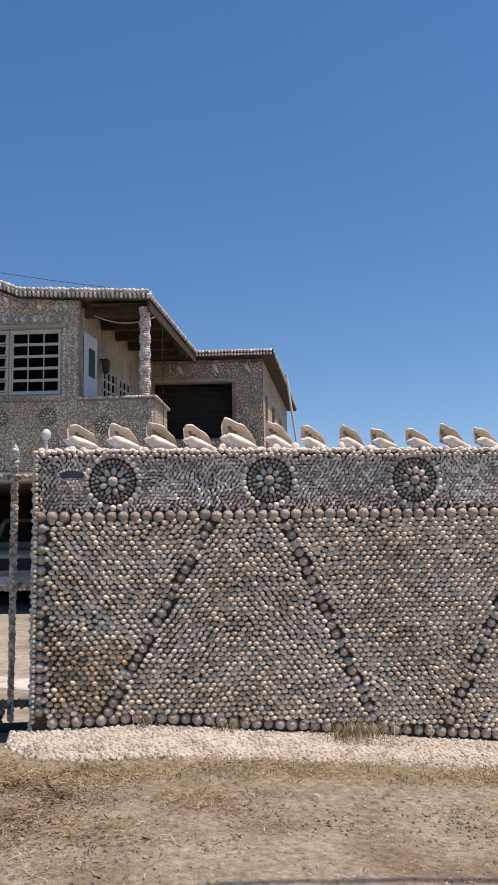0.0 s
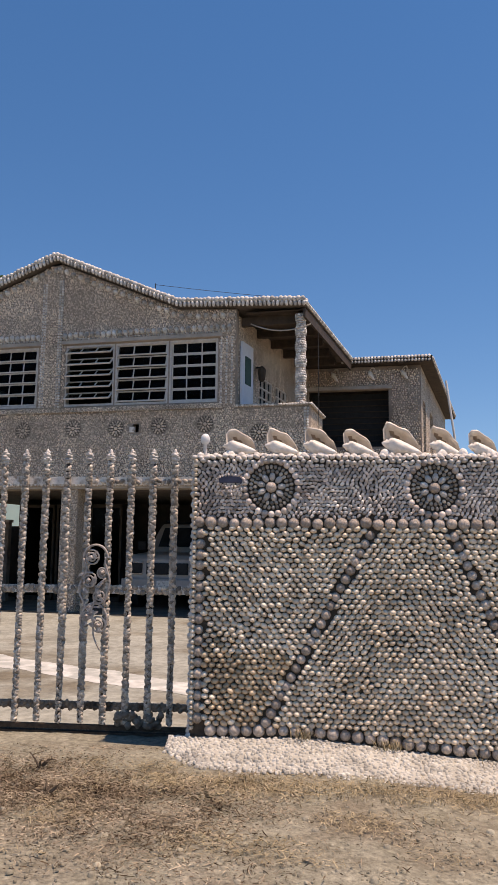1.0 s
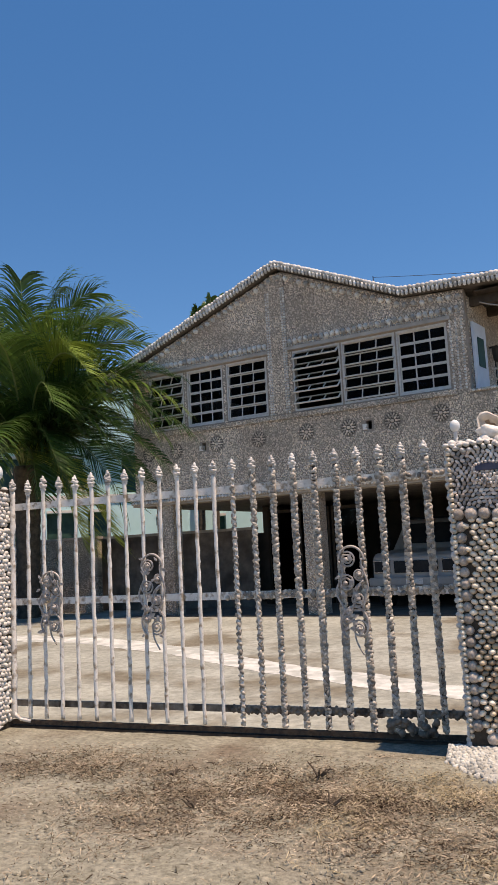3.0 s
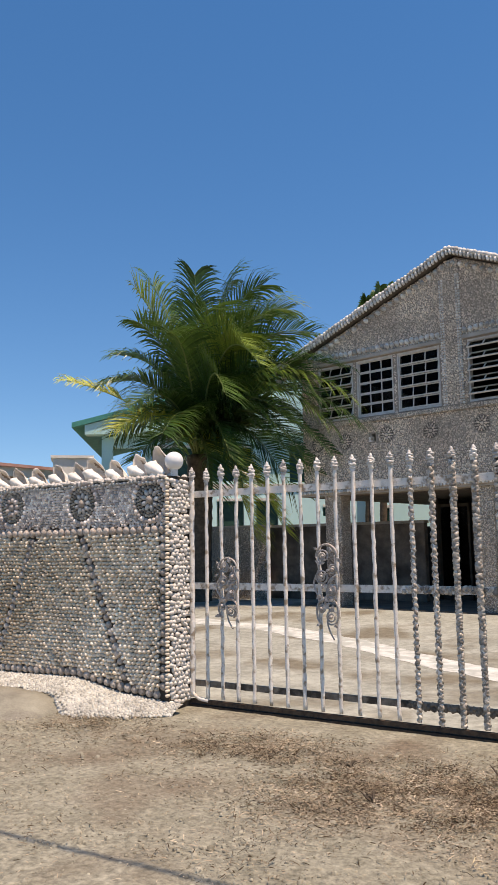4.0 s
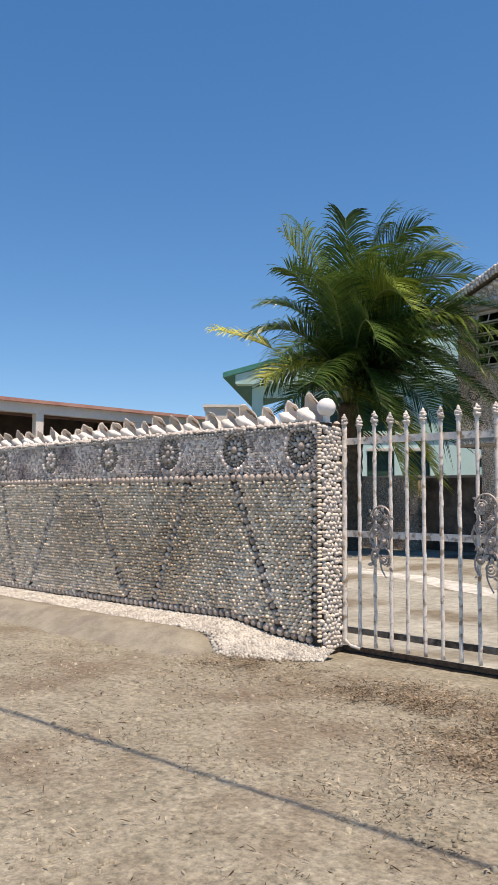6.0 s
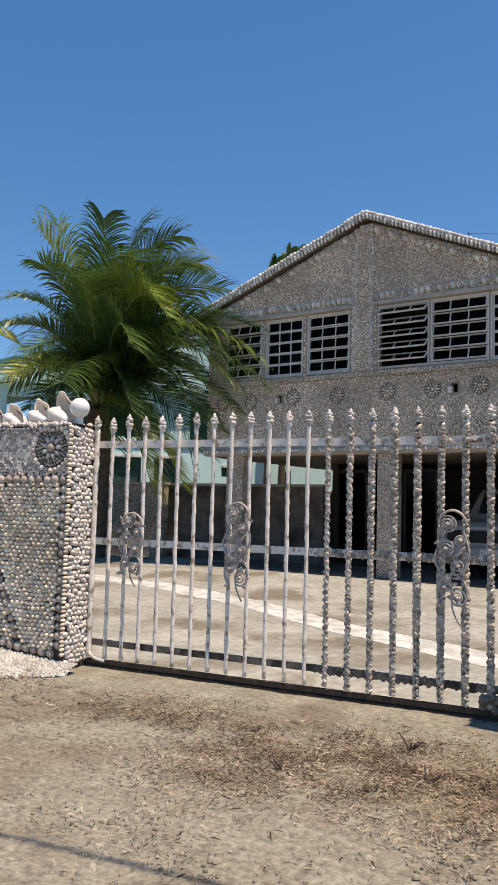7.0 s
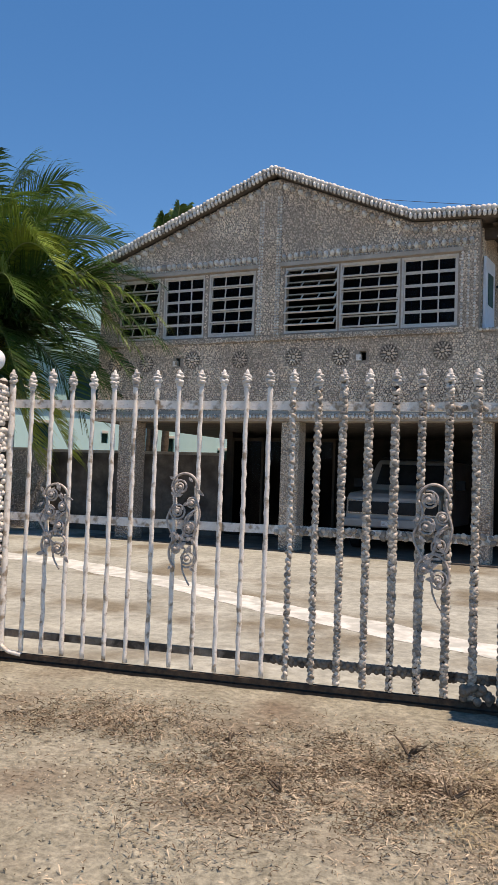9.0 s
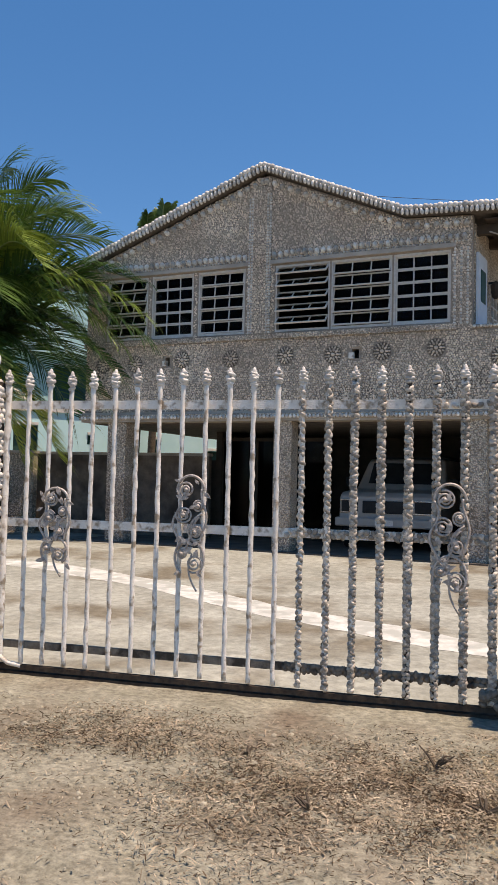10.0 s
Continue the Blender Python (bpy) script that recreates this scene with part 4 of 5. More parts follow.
def house():
    h = thing("shell_house", HOUSE, "two-storey house crusted all over with small grey-brown seashells", "house")
    holes = [(a, b, WIN_Z0, WIN_Z1) for a, b, _ in WINS] + [(-2.66, -2.56, 3.50, 3.66), (0.91, 1.03, 3.50, 3.66)]
    bm = bmesh.new()
    pierced(bm, -4.40, 2.86, BEAM, 5.30, 0.0, 0.16, holes)
    part("front_wall", bm, FACADE_BED, h)
    bm = bmesh.new()
    prism(bm, [(-4.40, 5.303)] + [(2.86, 5.303), (2.86, roof_under(2.86)), (1.78, roof_under(1.78)), (-0.65, roof_under(-0.65)), (-4.40, roof_under(-4.40))], 0.0, 0.16)
    part("gable", bm, FACADE_BED, h)
    part("pilaster", boxes((-1.00, -0.58, -0.03, -0.002, 3.99, 6.62)), FACADE_BED, h)
    for x0, x1 in ((-4.05, -1.002), (-0.578, 2.60)):
        part("window_hood", boxes((x0, x1, -0.055, -0.002, 5.215, 5.285)), PLASTER, h, "smooth plaster band over the windows")
    bm = bmesh.new()
    box(bm, -4.42, 2.62, -0.06, -0.002, 3.90, 3.985)
    part("sill_ledge", bm, FACADE, h, "projecting ledge under the windows")
    part("floor_beam", boxes((-4.44, 4.22, -0.05, 0.35, BEAM - 0.01, BEAM + 0.17)), PLASTER, h)
    part("cornice", boxes((-4.46, 4.24, -0.09, -0.052, BEAM + 0.03, BEAM + 0.12)), FACADE, h)
    # side, back and inner walls
    part("side_wall", boxes((-4.40, -4.24, 0.162, 8.0, BEAM + 0.17, 5.25)), FACADE, h)
    bm = bmesh.new()
    pierced(bm, 0.16, 4.9, 2.65, 5.62, 0, 0.16, [(0.19, 0.80, 2.75, 5.19), (1.30, 2.10, 3.95, 4.75), (2.30, 3.10, 3.95, 4.75)])
    bmesh.ops.transform(bm, matrix=Matrix(((0, -1, 0, 3.02), (1, 0, 0, 0), (0, 0, 1, 0), (0, 0, 0, 1))), verts=bm.verts)
    lean_out(bm)
    part("balcony_wall", bm, FACADE, h)
    part("back_wall", boxes((-4.40, 6.0, 8.0, 8.16, FLOOR, 5.3)), FACADE, h)
    # slab coloured dark to give the carport ceiling its shade
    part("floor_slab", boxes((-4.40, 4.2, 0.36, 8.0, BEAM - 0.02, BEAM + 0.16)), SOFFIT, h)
    # unlit rooms painted dark; the added ceiling closes off the sky behind the windows
    part("ceiling", boxes((-4.23, 2.69, 0.165, 7.99, 5.22, 5.27)), DARKWALL, h, "room ceiling coloured dark as if unlit")
    part("room_wall", boxes((-4.2, 2.9, 4.6, 4.7, 2.66, 5.3)), DARKWALL, h, "inner room wall coloured dark as if unlit")
    # roof: two pitches and a lean-to over the balcony
    for i, ((xa, za), (xb, zb)) in enumerate(zip(ROOF, ROOF[1:])):
        bm = bmesh.new()
        prism(bm, [(xa, za), (xb, zb), (xb, zb - 0.12), (xa, za - 0.12)], EAVE, 8.5 if i < 2 else 4.4)
        if i == 2:
            for v in bm.verts:
                v.co.x += SKEW * max(v.co.y, 0) if v.co.x > 3 else 0
        # the whole slab takes the painted dark of its underside
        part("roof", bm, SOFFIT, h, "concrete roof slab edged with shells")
    for k in range(5):
        part("rafter", boxes((1.9, 4.12, 0.25 + 0.85 * k, 0.35 + 0.85 * k, 5.46, 5.62)), WOOD, h, "dark timber rafter")
    bm = boxes((4.10, 4.14, EAVE + 0.04, 4.3, 5.46, 5.62))
    for v in bm.verts:
        v.co.x += SKEW * max(v.co.y, 0)
    part("fascia", bm, WOOD, h, "dark timber fascia")
    part("soffit", boxes((3.04, 4.10, 0.0, 4.3, 5.622, 5.635)), WOOD, h, "dark boarded soffit")
    # balcony
    part("parapet", boxes((2.862, 4.19, 0.0, 0.16, BEAM + 0.172, 3.90)), FACADE_BED, h)
    part("parapet", boxes((4.03, 4.19, 0.162, 1.5, BEAM + 0.172, 3.90)), FACADE, h)
    part("parapet_cap", boxes((2.82, 4.23, -0.03, 0.19, 3.902, 3.955)), FACADE, h)
    part("parapet_cap", boxes((4.0, 4.23, 0.192, 1.52, 3.902, 3.955)), FACADE, h)
    col = bmesh.new()
    pts = [(4.02, 0.10, z) for z in np.linspace(3.95, 5.58, 24)]
    tube(col, pts, [0.078 + 0.012 * math.sin(k * 1.6) for k in range(24)], 14)
    part("balcony_column", col, FACADE, h, "knobbly round column of shells", smooth=True)
    d = part("balcony_door", lean_out(boxes((3.025, 3.065, 0.20, 0.79, 2.76, 5.17))), DOORPAINT, h, "pale blue-white door")
    part("door_pane", lean_out(boxes((3.068, 3.078, 0.34, 0.64, 4.40, 4.92))), DARKGREEN, d, "dark oval-latticed pane")
    part("door_knob", lean_out(boxes((3.068, 3.11, 0.70, 0.74, 3.72, 3.80), bevel=0.01)), BLACK, d)
    for y0 in (1.30, 2.30):
        w = part("side_window", lean_out(boxes((2.96, 3.0, y0, y0 + 0.03, 3.95, 4.75), (2.96, 3.0, y0 + 0.77, y0 + 0.8, 3.95, 4.75), (2.96, 3.0, y0 + 0.25, y0 + 0.28, 3.95, 4.75), (2.96, 3.0, y0 + 0.51, y0 + 0.54, 3.95, 4.75),
                                       *[(2.962, 2.998, y0, y0 + 0.8, z, z + 0.025) for z in np.linspace(3.95, 4.725, 5)])), FRAME, h)
        part("pane", lean_out(boxes((2.95, 2.956, y0, y0 + 0.8, 3.95, 4.75))), GLASS, w)
    # ground floor: columns, carport walls
    for x0, x1 in ((-3.87, -3.47), (-0.47, -0.14), (2.83, 3.10)):
        part("column", boxes((x0, x1, 0.0, 0.34, FLOOR - 0.15, BEAM - 0.012), bevel=0.012), FACADE, h, "square shell-crusted column")
    part("column", boxes((-3.1, -2.75, 3.3, 3.65, FLOOR - 0.15, BEAM - 0.1)), FACADE, h)
    # floor and step darkened in colour for the shade under the house
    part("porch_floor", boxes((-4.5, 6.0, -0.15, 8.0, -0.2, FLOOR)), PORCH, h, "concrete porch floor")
    # carport walls painted dark in place of the shade inside
    part("inner_wall", boxes((-3.05, 6.0, 5.0, 5.15, FLOOR, BEAM)), DARKWALL, h, "carport back wall coloured dark as if unlit")
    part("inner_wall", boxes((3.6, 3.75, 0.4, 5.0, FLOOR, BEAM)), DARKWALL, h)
    # added wall: keeps the bright side opening out of the glazed doors
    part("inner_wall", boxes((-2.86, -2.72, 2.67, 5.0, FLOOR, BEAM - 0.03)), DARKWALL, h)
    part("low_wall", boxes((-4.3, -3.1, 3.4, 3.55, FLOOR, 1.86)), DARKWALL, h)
    for x0, x1 in ((-2.7, -1.95), (-1.9, -1.15), (-1.1, -0.35)):
        f = part("glazed_door", boxes((x0, x0 + 0.05, 2.6, 2.66, FLOOR, 2.3), (x1 - 0.05, x1, 2.6, 2.66, FLOOR, 2.3), (x0, x1, 2.6, 2.66, 2.25, 2.32), (x0, x1, 2.6, 2.66, FLOOR, FLOOR + 0.1)), WOOD, h, "dark glazed door")
        part("pane", boxes((x0 + 0.05, x1 - 0.05, 2.625, 2.635, FLOOR + 0.1, 2.25)), GLASS, f)
    # wing at the back
    bm = bmesh.new()
    pierced(bm, 3.2, 5.95, FLOOR, 5.62, 4.72, 4.88, [(3.35, 5.22, 3.75, 5.08)])
    part("wing_front", bm, FACADE_BED, h)
    crust = []
    for x, z in packed(3.22, 5.93, 3.2, 5.58, 0.055, 0.045, 0.3):
        if not (3.28 < x < 5.29 and 3.7 < z < 5.18):
            crust.append(seat(np.array([x, 4.719, z]), np.array([1.0, 0, 0]), np.array([0, 0, 1.0]), np.array([0, -1.0, 0]), 0.026 * rng.uniform(0.7, 1.15), 0.021, rng.uniform(0.014, 0.03), rng.uniform(0, 3)))
    part("wing_crust", strew("wing_crust", DOME_LOW, crust, SHELL_FACADE), None, h, "small shells set over the wing", kind="stuff")
    bm = bmesh.new()
    pierced(bm, 4.88, 12.5, FLOOR, 5.62, 0, 0.16, [(5.3, 5.9, 3.2, 4.9), (7.0, 7.9, 3.9, 4.9), (9.3, 10.2, 3.9, 4.9)])
    bmesh.ops.transform(bm, matrix=Matrix(((0, -1, 0, 5.95), (1, 0, 0, 0), (0, 0, 1, 0), (0, 0, 0, 1))), verts=bm.verts)
    for v in bm.verts:
        v.co.x += SKEW * (v.co.y - 4.88)
    part("wing_side", bm, FACADE, h)
    # the wing's inside has the same painted darkness
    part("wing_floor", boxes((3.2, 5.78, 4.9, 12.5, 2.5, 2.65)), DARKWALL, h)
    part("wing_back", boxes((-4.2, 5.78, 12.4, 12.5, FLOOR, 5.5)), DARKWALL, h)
    # black sheet and slats added to stand for the opening's unlit inside
    screen = part("wing_dark_sheet", boxes((3.36, 5.2, 5.24, 5.26, 3.75, 5.08)), BLACK, h, "black slatted sheet for the dark inside the opening")
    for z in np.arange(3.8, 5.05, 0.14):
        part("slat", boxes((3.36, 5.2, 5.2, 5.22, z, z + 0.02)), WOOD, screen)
    part("lintel", boxes((3.3, 5.3, 4.66, 4.718, 5.09, 5.17)), PLASTER, h)
    bm = bmesh.new()
    prism(bm, [(2.0, 5.80), (6.22, 5.76), (6.22, 5.62), (2.0, 5.66)], 4.402, 12.8)
    for v in bm.verts:
        v.co.x += SKEW * (v.co.y - 4.4) if v.co.x > 5 else 0
    part("wing_roof", bm, WOOD, h, "flat concrete roof slab edged with shells")
    # vents
    for x0, x1 in ((-2.66, -2.56), (0.91, 1.03)):
        part("vent_block", boxes((x0 - 0.05, x0 + 0.035, -0.03, 0.05, 3.50, 3.60)), PAINT_WHITE, h, "white block in the vent hole")
    # edging shells of the roof
    up, back, side = np.array([0, 0, 1.0]), np.array([0, -1.0, 0]), np.array([1.0, 0, 0])
    mesh = strew("roof_shell", DOME, [seat(np.zeros(3), side, up, back, 0.5, 0.5, 0.5, 0)], SHELL_ROOF)
    under, drops = [], []
    for (xa, za), (xb, zb) in zip(ROOF, ROOF[1:]):
        n = int(math.hypot(xb - xa, zb - za) / 0.078)
        a = math.atan2(zb - za, xb - xa)
        for i in range(n):
            f = (i + 0.5) / n
            x, z = xa + (xb - xa) * f, za + (zb - za) * f
            ob = part("roof_shell", mesh, None, h)
            s = rng.uniform(0.078, 0.118)
            ob.matrix_basis = pose(x, EAVE - 0.002, z - 0.005, 0, rng.uniform(0, 360), 0) @ Matrix.Diagonal((s, s, s, 1))
            under.append(seat(np.array([x + 0.02, EAVE - 0.002, z - 0.082]), side, up, back, 0.033, 0.058, 0.05, rng.normal(0, 0.12)))
            under.append(seat(np.array([x, EAVE + 0.05, z + 0.0]), side, -back, up, 0.040, 0.035, 0.05, 0))
            under.append(seat(np.array([x + 0.03, EAVE + 0.15, z + 0.0]), side, -back, up, 0.040, 0.035, 0.045, 0))
            if i % 2 == 0 and x < 2.85:
                drops.append(seat(np.array([x, -0.003, z - 0.27 + rng.normal(0, 0.008)]), side, up, back, 0.048, 0.052, 0.10, 0))
    for y in np.arange(EAVE, 4.3, 0.075):
        under.append(seat(np.array([4.15 + SKEW * max(y, 0), y, 5.72]), -back, up, side, 0.04, 0.04, 0.04, 0))
        under.append(seat(np.array([4.09 + SKEW * max(y, 0), y, 5.76]), side, -back, up, 0.04, 0.04, 0.04, 0))
    for x in np.arange(4.2, 6.2, 0.075):
        for z in (5.74, 5.67):
            under.append(seat(np.array([x, 4.40, z]), side, up, back, 0.036, 0.034, 0.035, 0))
        under.append(seat(np.array([x, 4.44, 5.76]), side, -back, up, 0.04, 0.035, 0.04, 0))
    for y in np.arange(4.45, 12.7, 0.08):
        under.append(seat(np.array([6.222 + SKEW * (y - 4.4), y, 5.70]), -back, up, side, 0.04, 0.04, 0.035, 0))
    for x in np.arange(2.9, 4.24, 0.05):
        under.append(seat(np.array([x, -0.03, 3.93 + rng.normal(0, 0.004)]), side, up, back, 0.026, 0.024, 0.035, 0))
    for z in np.arange(2.75, 3.9, 0.05):
        for x in (4.165, 4.115):
            under.append(seat(np.array([x, -0.002, z]), side, up, back, 0.024, 0.024, 0.035, 0))
    for y in np.arange(-0.03, 1.5, 0.05):
        under.append(seat(np.array([4.23, y, 3.93]), -back, up, side, 0.026, 0.024, 0.03, 0))
    for z in np.arange(3.98, 5.56, 0.045):
        for k in range(12):
            a = 2 * math.pi * (k + 0.5 * (round(z / 0.045) % 2)) / 12
            n = np.array([math.cos(a), math.sin(a), 0.0])
            under.append(seat(np.array([4.02, 0.10, z]) + n * (0.072 + 0.010 * math.sin(z * 23)), np.cross(n, up), up, n, 0.030, 0.025, 0.03, rng.normal(0, 0.4)))
    part("roof_edging", strew("roof_edging", DOME, under, SHELL_ROOF), None, h, "rows of bleached shells along the roof edge", kind="stuff")
    # row of pointed shells over the windows and knobs under the gable
    for x in np.arange(-4.1, 2.75, 0.112):
        if not -1.03 < x < -0.55:
            drops.append(seat(np.array([x, -0.002, 5.385 + rng.normal(0, 0.006)]), side, up, back, 0.036, 0.062, 0.10, rng.normal(0, 0.1)))
            for k in (-0.028, 0.028):
                drops.append(seat(np.array([x + k, -0.002, 5.315]), side, up, back, 0.022, 0.018, 0.03, 0))
    for x in (-0.985, -0.935, -0.645, -0.595):
        for z in np.arange(4.02, 6.55 - abs(x + 0.72) * 0.5, 0.052):
            drops.append(seat(np.array([x, -0.03, z]), side, up, back, 0.023, 0.023, 0.034, 0))
    for x in (2.585, 2.685, 2.785):
        for z in np.arange(4.0, 5.2, 0.052):
            drops.append(seat(np.array([x, -0.003, z]), side, up, back, 0.023, 0.023, 0.03, 0))
    part("window_frieze", strew("window_frieze", DOME, drops, SHELL_ROOF), None, h, "row of pointed shells over the windows", kind="stuff")
    # small rosettes on the lower facade
    roses = ((-4.0, 3.58), (-3.3, 3.56), (-2.30, 3.60), (-1.32, 3.58), (-0.28, 3.60), (0.58, 3.58), (1.42, 3.60), (2.30, 3.62), (3.3, 3.45))
    for x, z in roses:
        out = [seat(np.array([x, -0.003, z]), side, up, back, 0.038, 0.038, 0.05, 0)]
        for ring, count, s in ((0.078, 9, 0.030), (0.124, 15, 0.022)):
            for i in range(count):
                a = 2 * math.pi * i / count
                out.append(seat(np.array([x + ring * math.cos(a), -0.002, z + ring * math.sin(a)]), side, up, back, s * 1.2, s * 0.72, s * 1.4, a))
        rose = part("rosette", strew("rosette", DOME_LOW, out, SHELL_FACADE), None, h, "small rosette of shells")
        part("rosette_bed", tube(bmesh.new(), [(x, -0.002, z), (x, -0.005, z)], 0.150, 20), PORCH, rose, "brown mortar disc")
    # the crust of small shells over the whole front
    taken = [(a - 0.03, b + 0.03, WIN_Z0 - 0.04, WIN_Z1 + 0.03) for a, b, _ in WINS] + [(-4.05, -1.0, 5.2, 5.3), (-0.58, 2.6, 5.2, 5.3), (-4.42, 2.62, 3.89, 3.99), (-2.72, -2.5, 3.46, 3.69), (0.83, 1.07, 3.46, 3.69)]
    crust = []
    for x, z in packed(-4.40, 4.17, BEAM + 0.18, 6.8, 0.040, 0.032, 0.3):
        x, z = x + 0.02 * noise.noise((x * 3, z * 3, 1)), z + 0.03 * noise.noise((x * 2, z * 2, 4))
        if z > (roof_under(x) - 0.02 if x < 2.84 else 3.87) or any(a < x < b and c < z < d for a, b, c, d in taken) or any(math.hypot(x - a, z - b) < 0.17 for a, b in roses):
            continue
        on = -0.031 if -0.99 < x < -0.59 and z > 4.0 else -0.001
        k = rng.uniform(0.75, 1.15)
        crust.append(seat(np.array([x, on, z]), side, up, back, 0.0235 * k, 0.0175 * k, rng.uniform(0.012, 0.024), rng.uniform(0, 3.1)))
    part("shell_crust", strew("shell_crust", DOME_LOW, crust, SHELL_FACADE), None, h, "small grey-brown shells set close over the front", kind="stuff")
    # a dentil row on the cornice
    out = [seat(np.array([x, -0.09, BEAM + 0.065]), side, up, back, 0.03, 0.038, 0.03, 0) for x in np.arange(-4.4, 4.2, 0.07)]
    part("cornice_edging", strew("cornice_edging", DOME_LOW, out, SHELL_ROOF), None, h, kind="stuff")
    return h


house()


def lantern():
    t = thing("wall_lantern", HOUSE @ pose(2.97, 1.05, 4.72), "dark brown wall lantern beside the balcony door", "lantern")
    bm = bmesh.new()
    tube(bm, [(0.12, 0, -0.14), (0.12, 0, -0.10), (0.12, 0, 0.10), (0.12, 0, 0.17)], [0.03, 0.065, 0.085, 0.01], 8)
    part("housing", bm, WOOD, t)
    part("bracket", boxes((0.0, 0.12, -0.015, 0.015, 0.12, 0.15)), BLACK, t)


lantern()
for x in (3.95, 4.8, 5.55):
    ob = new("conch_shell", CONCHES[int(x * 10) % 3])
    ob.matrix_world = HOUSE @ pose(x, 4.68, 5.36, 0, 40, 0)
    tagged(ob, "pale conch shell set in the wing's wall", "seashell", "conches on the wing")
tagged(part("roof_box", boxes((-0.09, 0.09, -0.06, 0.06, 0, 0.05), bevel=0.008), BLACK), "small black box fixed on the roof corner", "junction box").matrix_world = HOUSE @ pose(3.93, -0.12, 5.77)


def window(k, x0, x1, tilt):
    t = thing("window_%d" % k, HOUSE @ pose(0, 0.05, 0), "white-framed louvred window of five sashes%s" % (", swung wide open" if tilt > 30 else ", ajar" if tilt else ", shut"), "window", "upstairs windows", "structure")
    w = 0.026
    part("window_frame", boxes((x0 + 0.002, x0 + w, -0.05, 0.08, WIN_Z0 + 0.002, WIN_Z1 - 0.002), (x1 - w, x1 - 0.002, -0.05, 0.08, WIN_Z0 + 0.002, WIN_Z1 - 0.002), (x0 + w, x1 - w, -0.048, 0.078, WIN_Z1 - 0.04, WIN_Z1 - 0.002), (x0 + w, x1 - w, -0.048, 0.078, WIN_Z0 + 0.002, WIN_Z0 + 0.04)), FRAME, t)
    a, b = x0 + w + 0.006, x1 - w - 0.006
    n, z0, z1 = 5, WIN_Z0 + 0.04, WIN_Z1 - 0.04
    hh = (z1 - z0) / n
    for i in range(n):
        top = z0 + (i + 1) * hh
        s, e = 0.021, hh - 0.006
        rows = [(a, b, -0.014, 0.014, -s, 0), (a, b, -0.014, 0.014, -e, -e + s), (a, a + s, -0.0139, 0.0139, -e + s, -s), (b - s, b, -0.0139, 0.0139, -e + s, -s)]
        third = (b - a) / 3
        rows += [(a + third * j - 0.009, a + third * j + 0.009, -0.012, 0.012, -e + s, -s) for j in (1, 2)]
        sash = part("sash", boxes(*rows), FRAME, t)
        sash.matrix_basis = pose(0, 0, top, -tilt, 0, 0)
        for j in range(3):
            part("pane", boxes((a + third * j + 0.012, a + third * (j + 1) - 0.012, -0.002, 0.002, -e + s, -s)), GLASS, sash)
    return t


for k, (x0, x1, tilt) in enumerate(WINS):
    window(k + 1, x0, x1, tilt)


# ---------------------------------------------------------------- the parked car
def car():
    t = thing("parked_car", HOUSE @ pose(1.25, 2.0, FLOOR), "dusty grey off-road car parked nose out in the carport", "car")
    bm = bmesh.new()
    prof = [(-0.9, 0.42), (-0.86, 0.95), (-0.72, 1.03), (0.25, 1.08), (0.72, 1.62), (0.85, 1.68), (2.85, 1.68), (3.05, 1.55), (3.15, 1.0), (3.18, 0.42)]
    a = [bm.verts.new((-0.86 if z < 1.1 else -0.74, y, z)) for y, z in prof]
    b = [bm.verts.new((0.86 if z < 1.1 else 0.74, y, z)) for y, z in prof]
    bm.faces.new(a)
    bm.faces.new(b[::-1])
    for i in range(len(prof)):
        j = (i + 1) % len(prof)
        bm.faces.new((a[j], a[i], b[i], b[j]))
    bmesh.ops.recalc_face_normals(bm, faces=bm.faces)
    bmesh.ops.bevel(bm, geom=bm.edges[:], offset=0.04, segments=2, affect="EDGES", profile=0.5)
    body = part("body", bm, CARPAINT, t, smooth=False)
    bm = bmesh.new()
    q = [(-0.64, 0.34, 1.17), (0.64, 0.34, 1.17), (0.62, 0.66, 1.56), (-0.62, 0.66, 1.56)]
    f = [bm.verts.new((x, y - 0.035, z + 0.02)) for x, y, z in q]
    g = [bm.verts.new((x, y - 0.02, z + 0.03)) for x, y, z in q]
    bm.faces.new(f)
    bm.faces.new(g[::-1])
    for i in range(4):
        bm.faces.new((f[i], g[i], g[(i + 1) % 4], f[(i + 1) % 4]))
    part("windscreen", bm, BLACK, t, "dark windscreen")
    part("grille", boxes((-0.42, 0.42, -0.915, -0.87, 0.66, 0.88), bevel=0.01), BLACK, t, "dark grille")
    for sx in (-0.66, 0.66):
        l = part("headlight", boxes((sx - 0.15, sx + 0.15, -0.92, -0.86, 0.68, 0.88), bevel=0.02), BLACK, t, "dark square headlight")
        for z in (0.66, 0.88):
            part("headlight_rim", boxes((sx - 0.17, sx + 0.17, -0.905, -0.88, z, z + 0.02)), CHROME, l)
        part("mirror", boxes((sx * 1.5 - 0.09, sx * 1.5 + 0.09, 0.25, 0.33, 1.12, 1.3), bevel=0.02), BLACK, t)
    part("bumper", boxes((-0.9, 0.9, -1.02, -0.9, 0.42, 0.58), bevel=0.03), CARPAINT, t)
    part("number_plate", boxes((-0.16, 0.16, -1.03, -1.021, 0.45, 0.55)), PAINT_WHITE, t)
    rack = part("roof_rack", boxes((-0.7, -0.67, 0.9, 2.6, 1.72, 1.75), (0.67, 0.7, 0.9, 2.6, 1.72, 1.75), *[(-0.7, 0.7, y, y + 0.03, 1.70, 1.72) for y in (0.95, 1.5, 2.0, 2.5)]), BLACK, t)
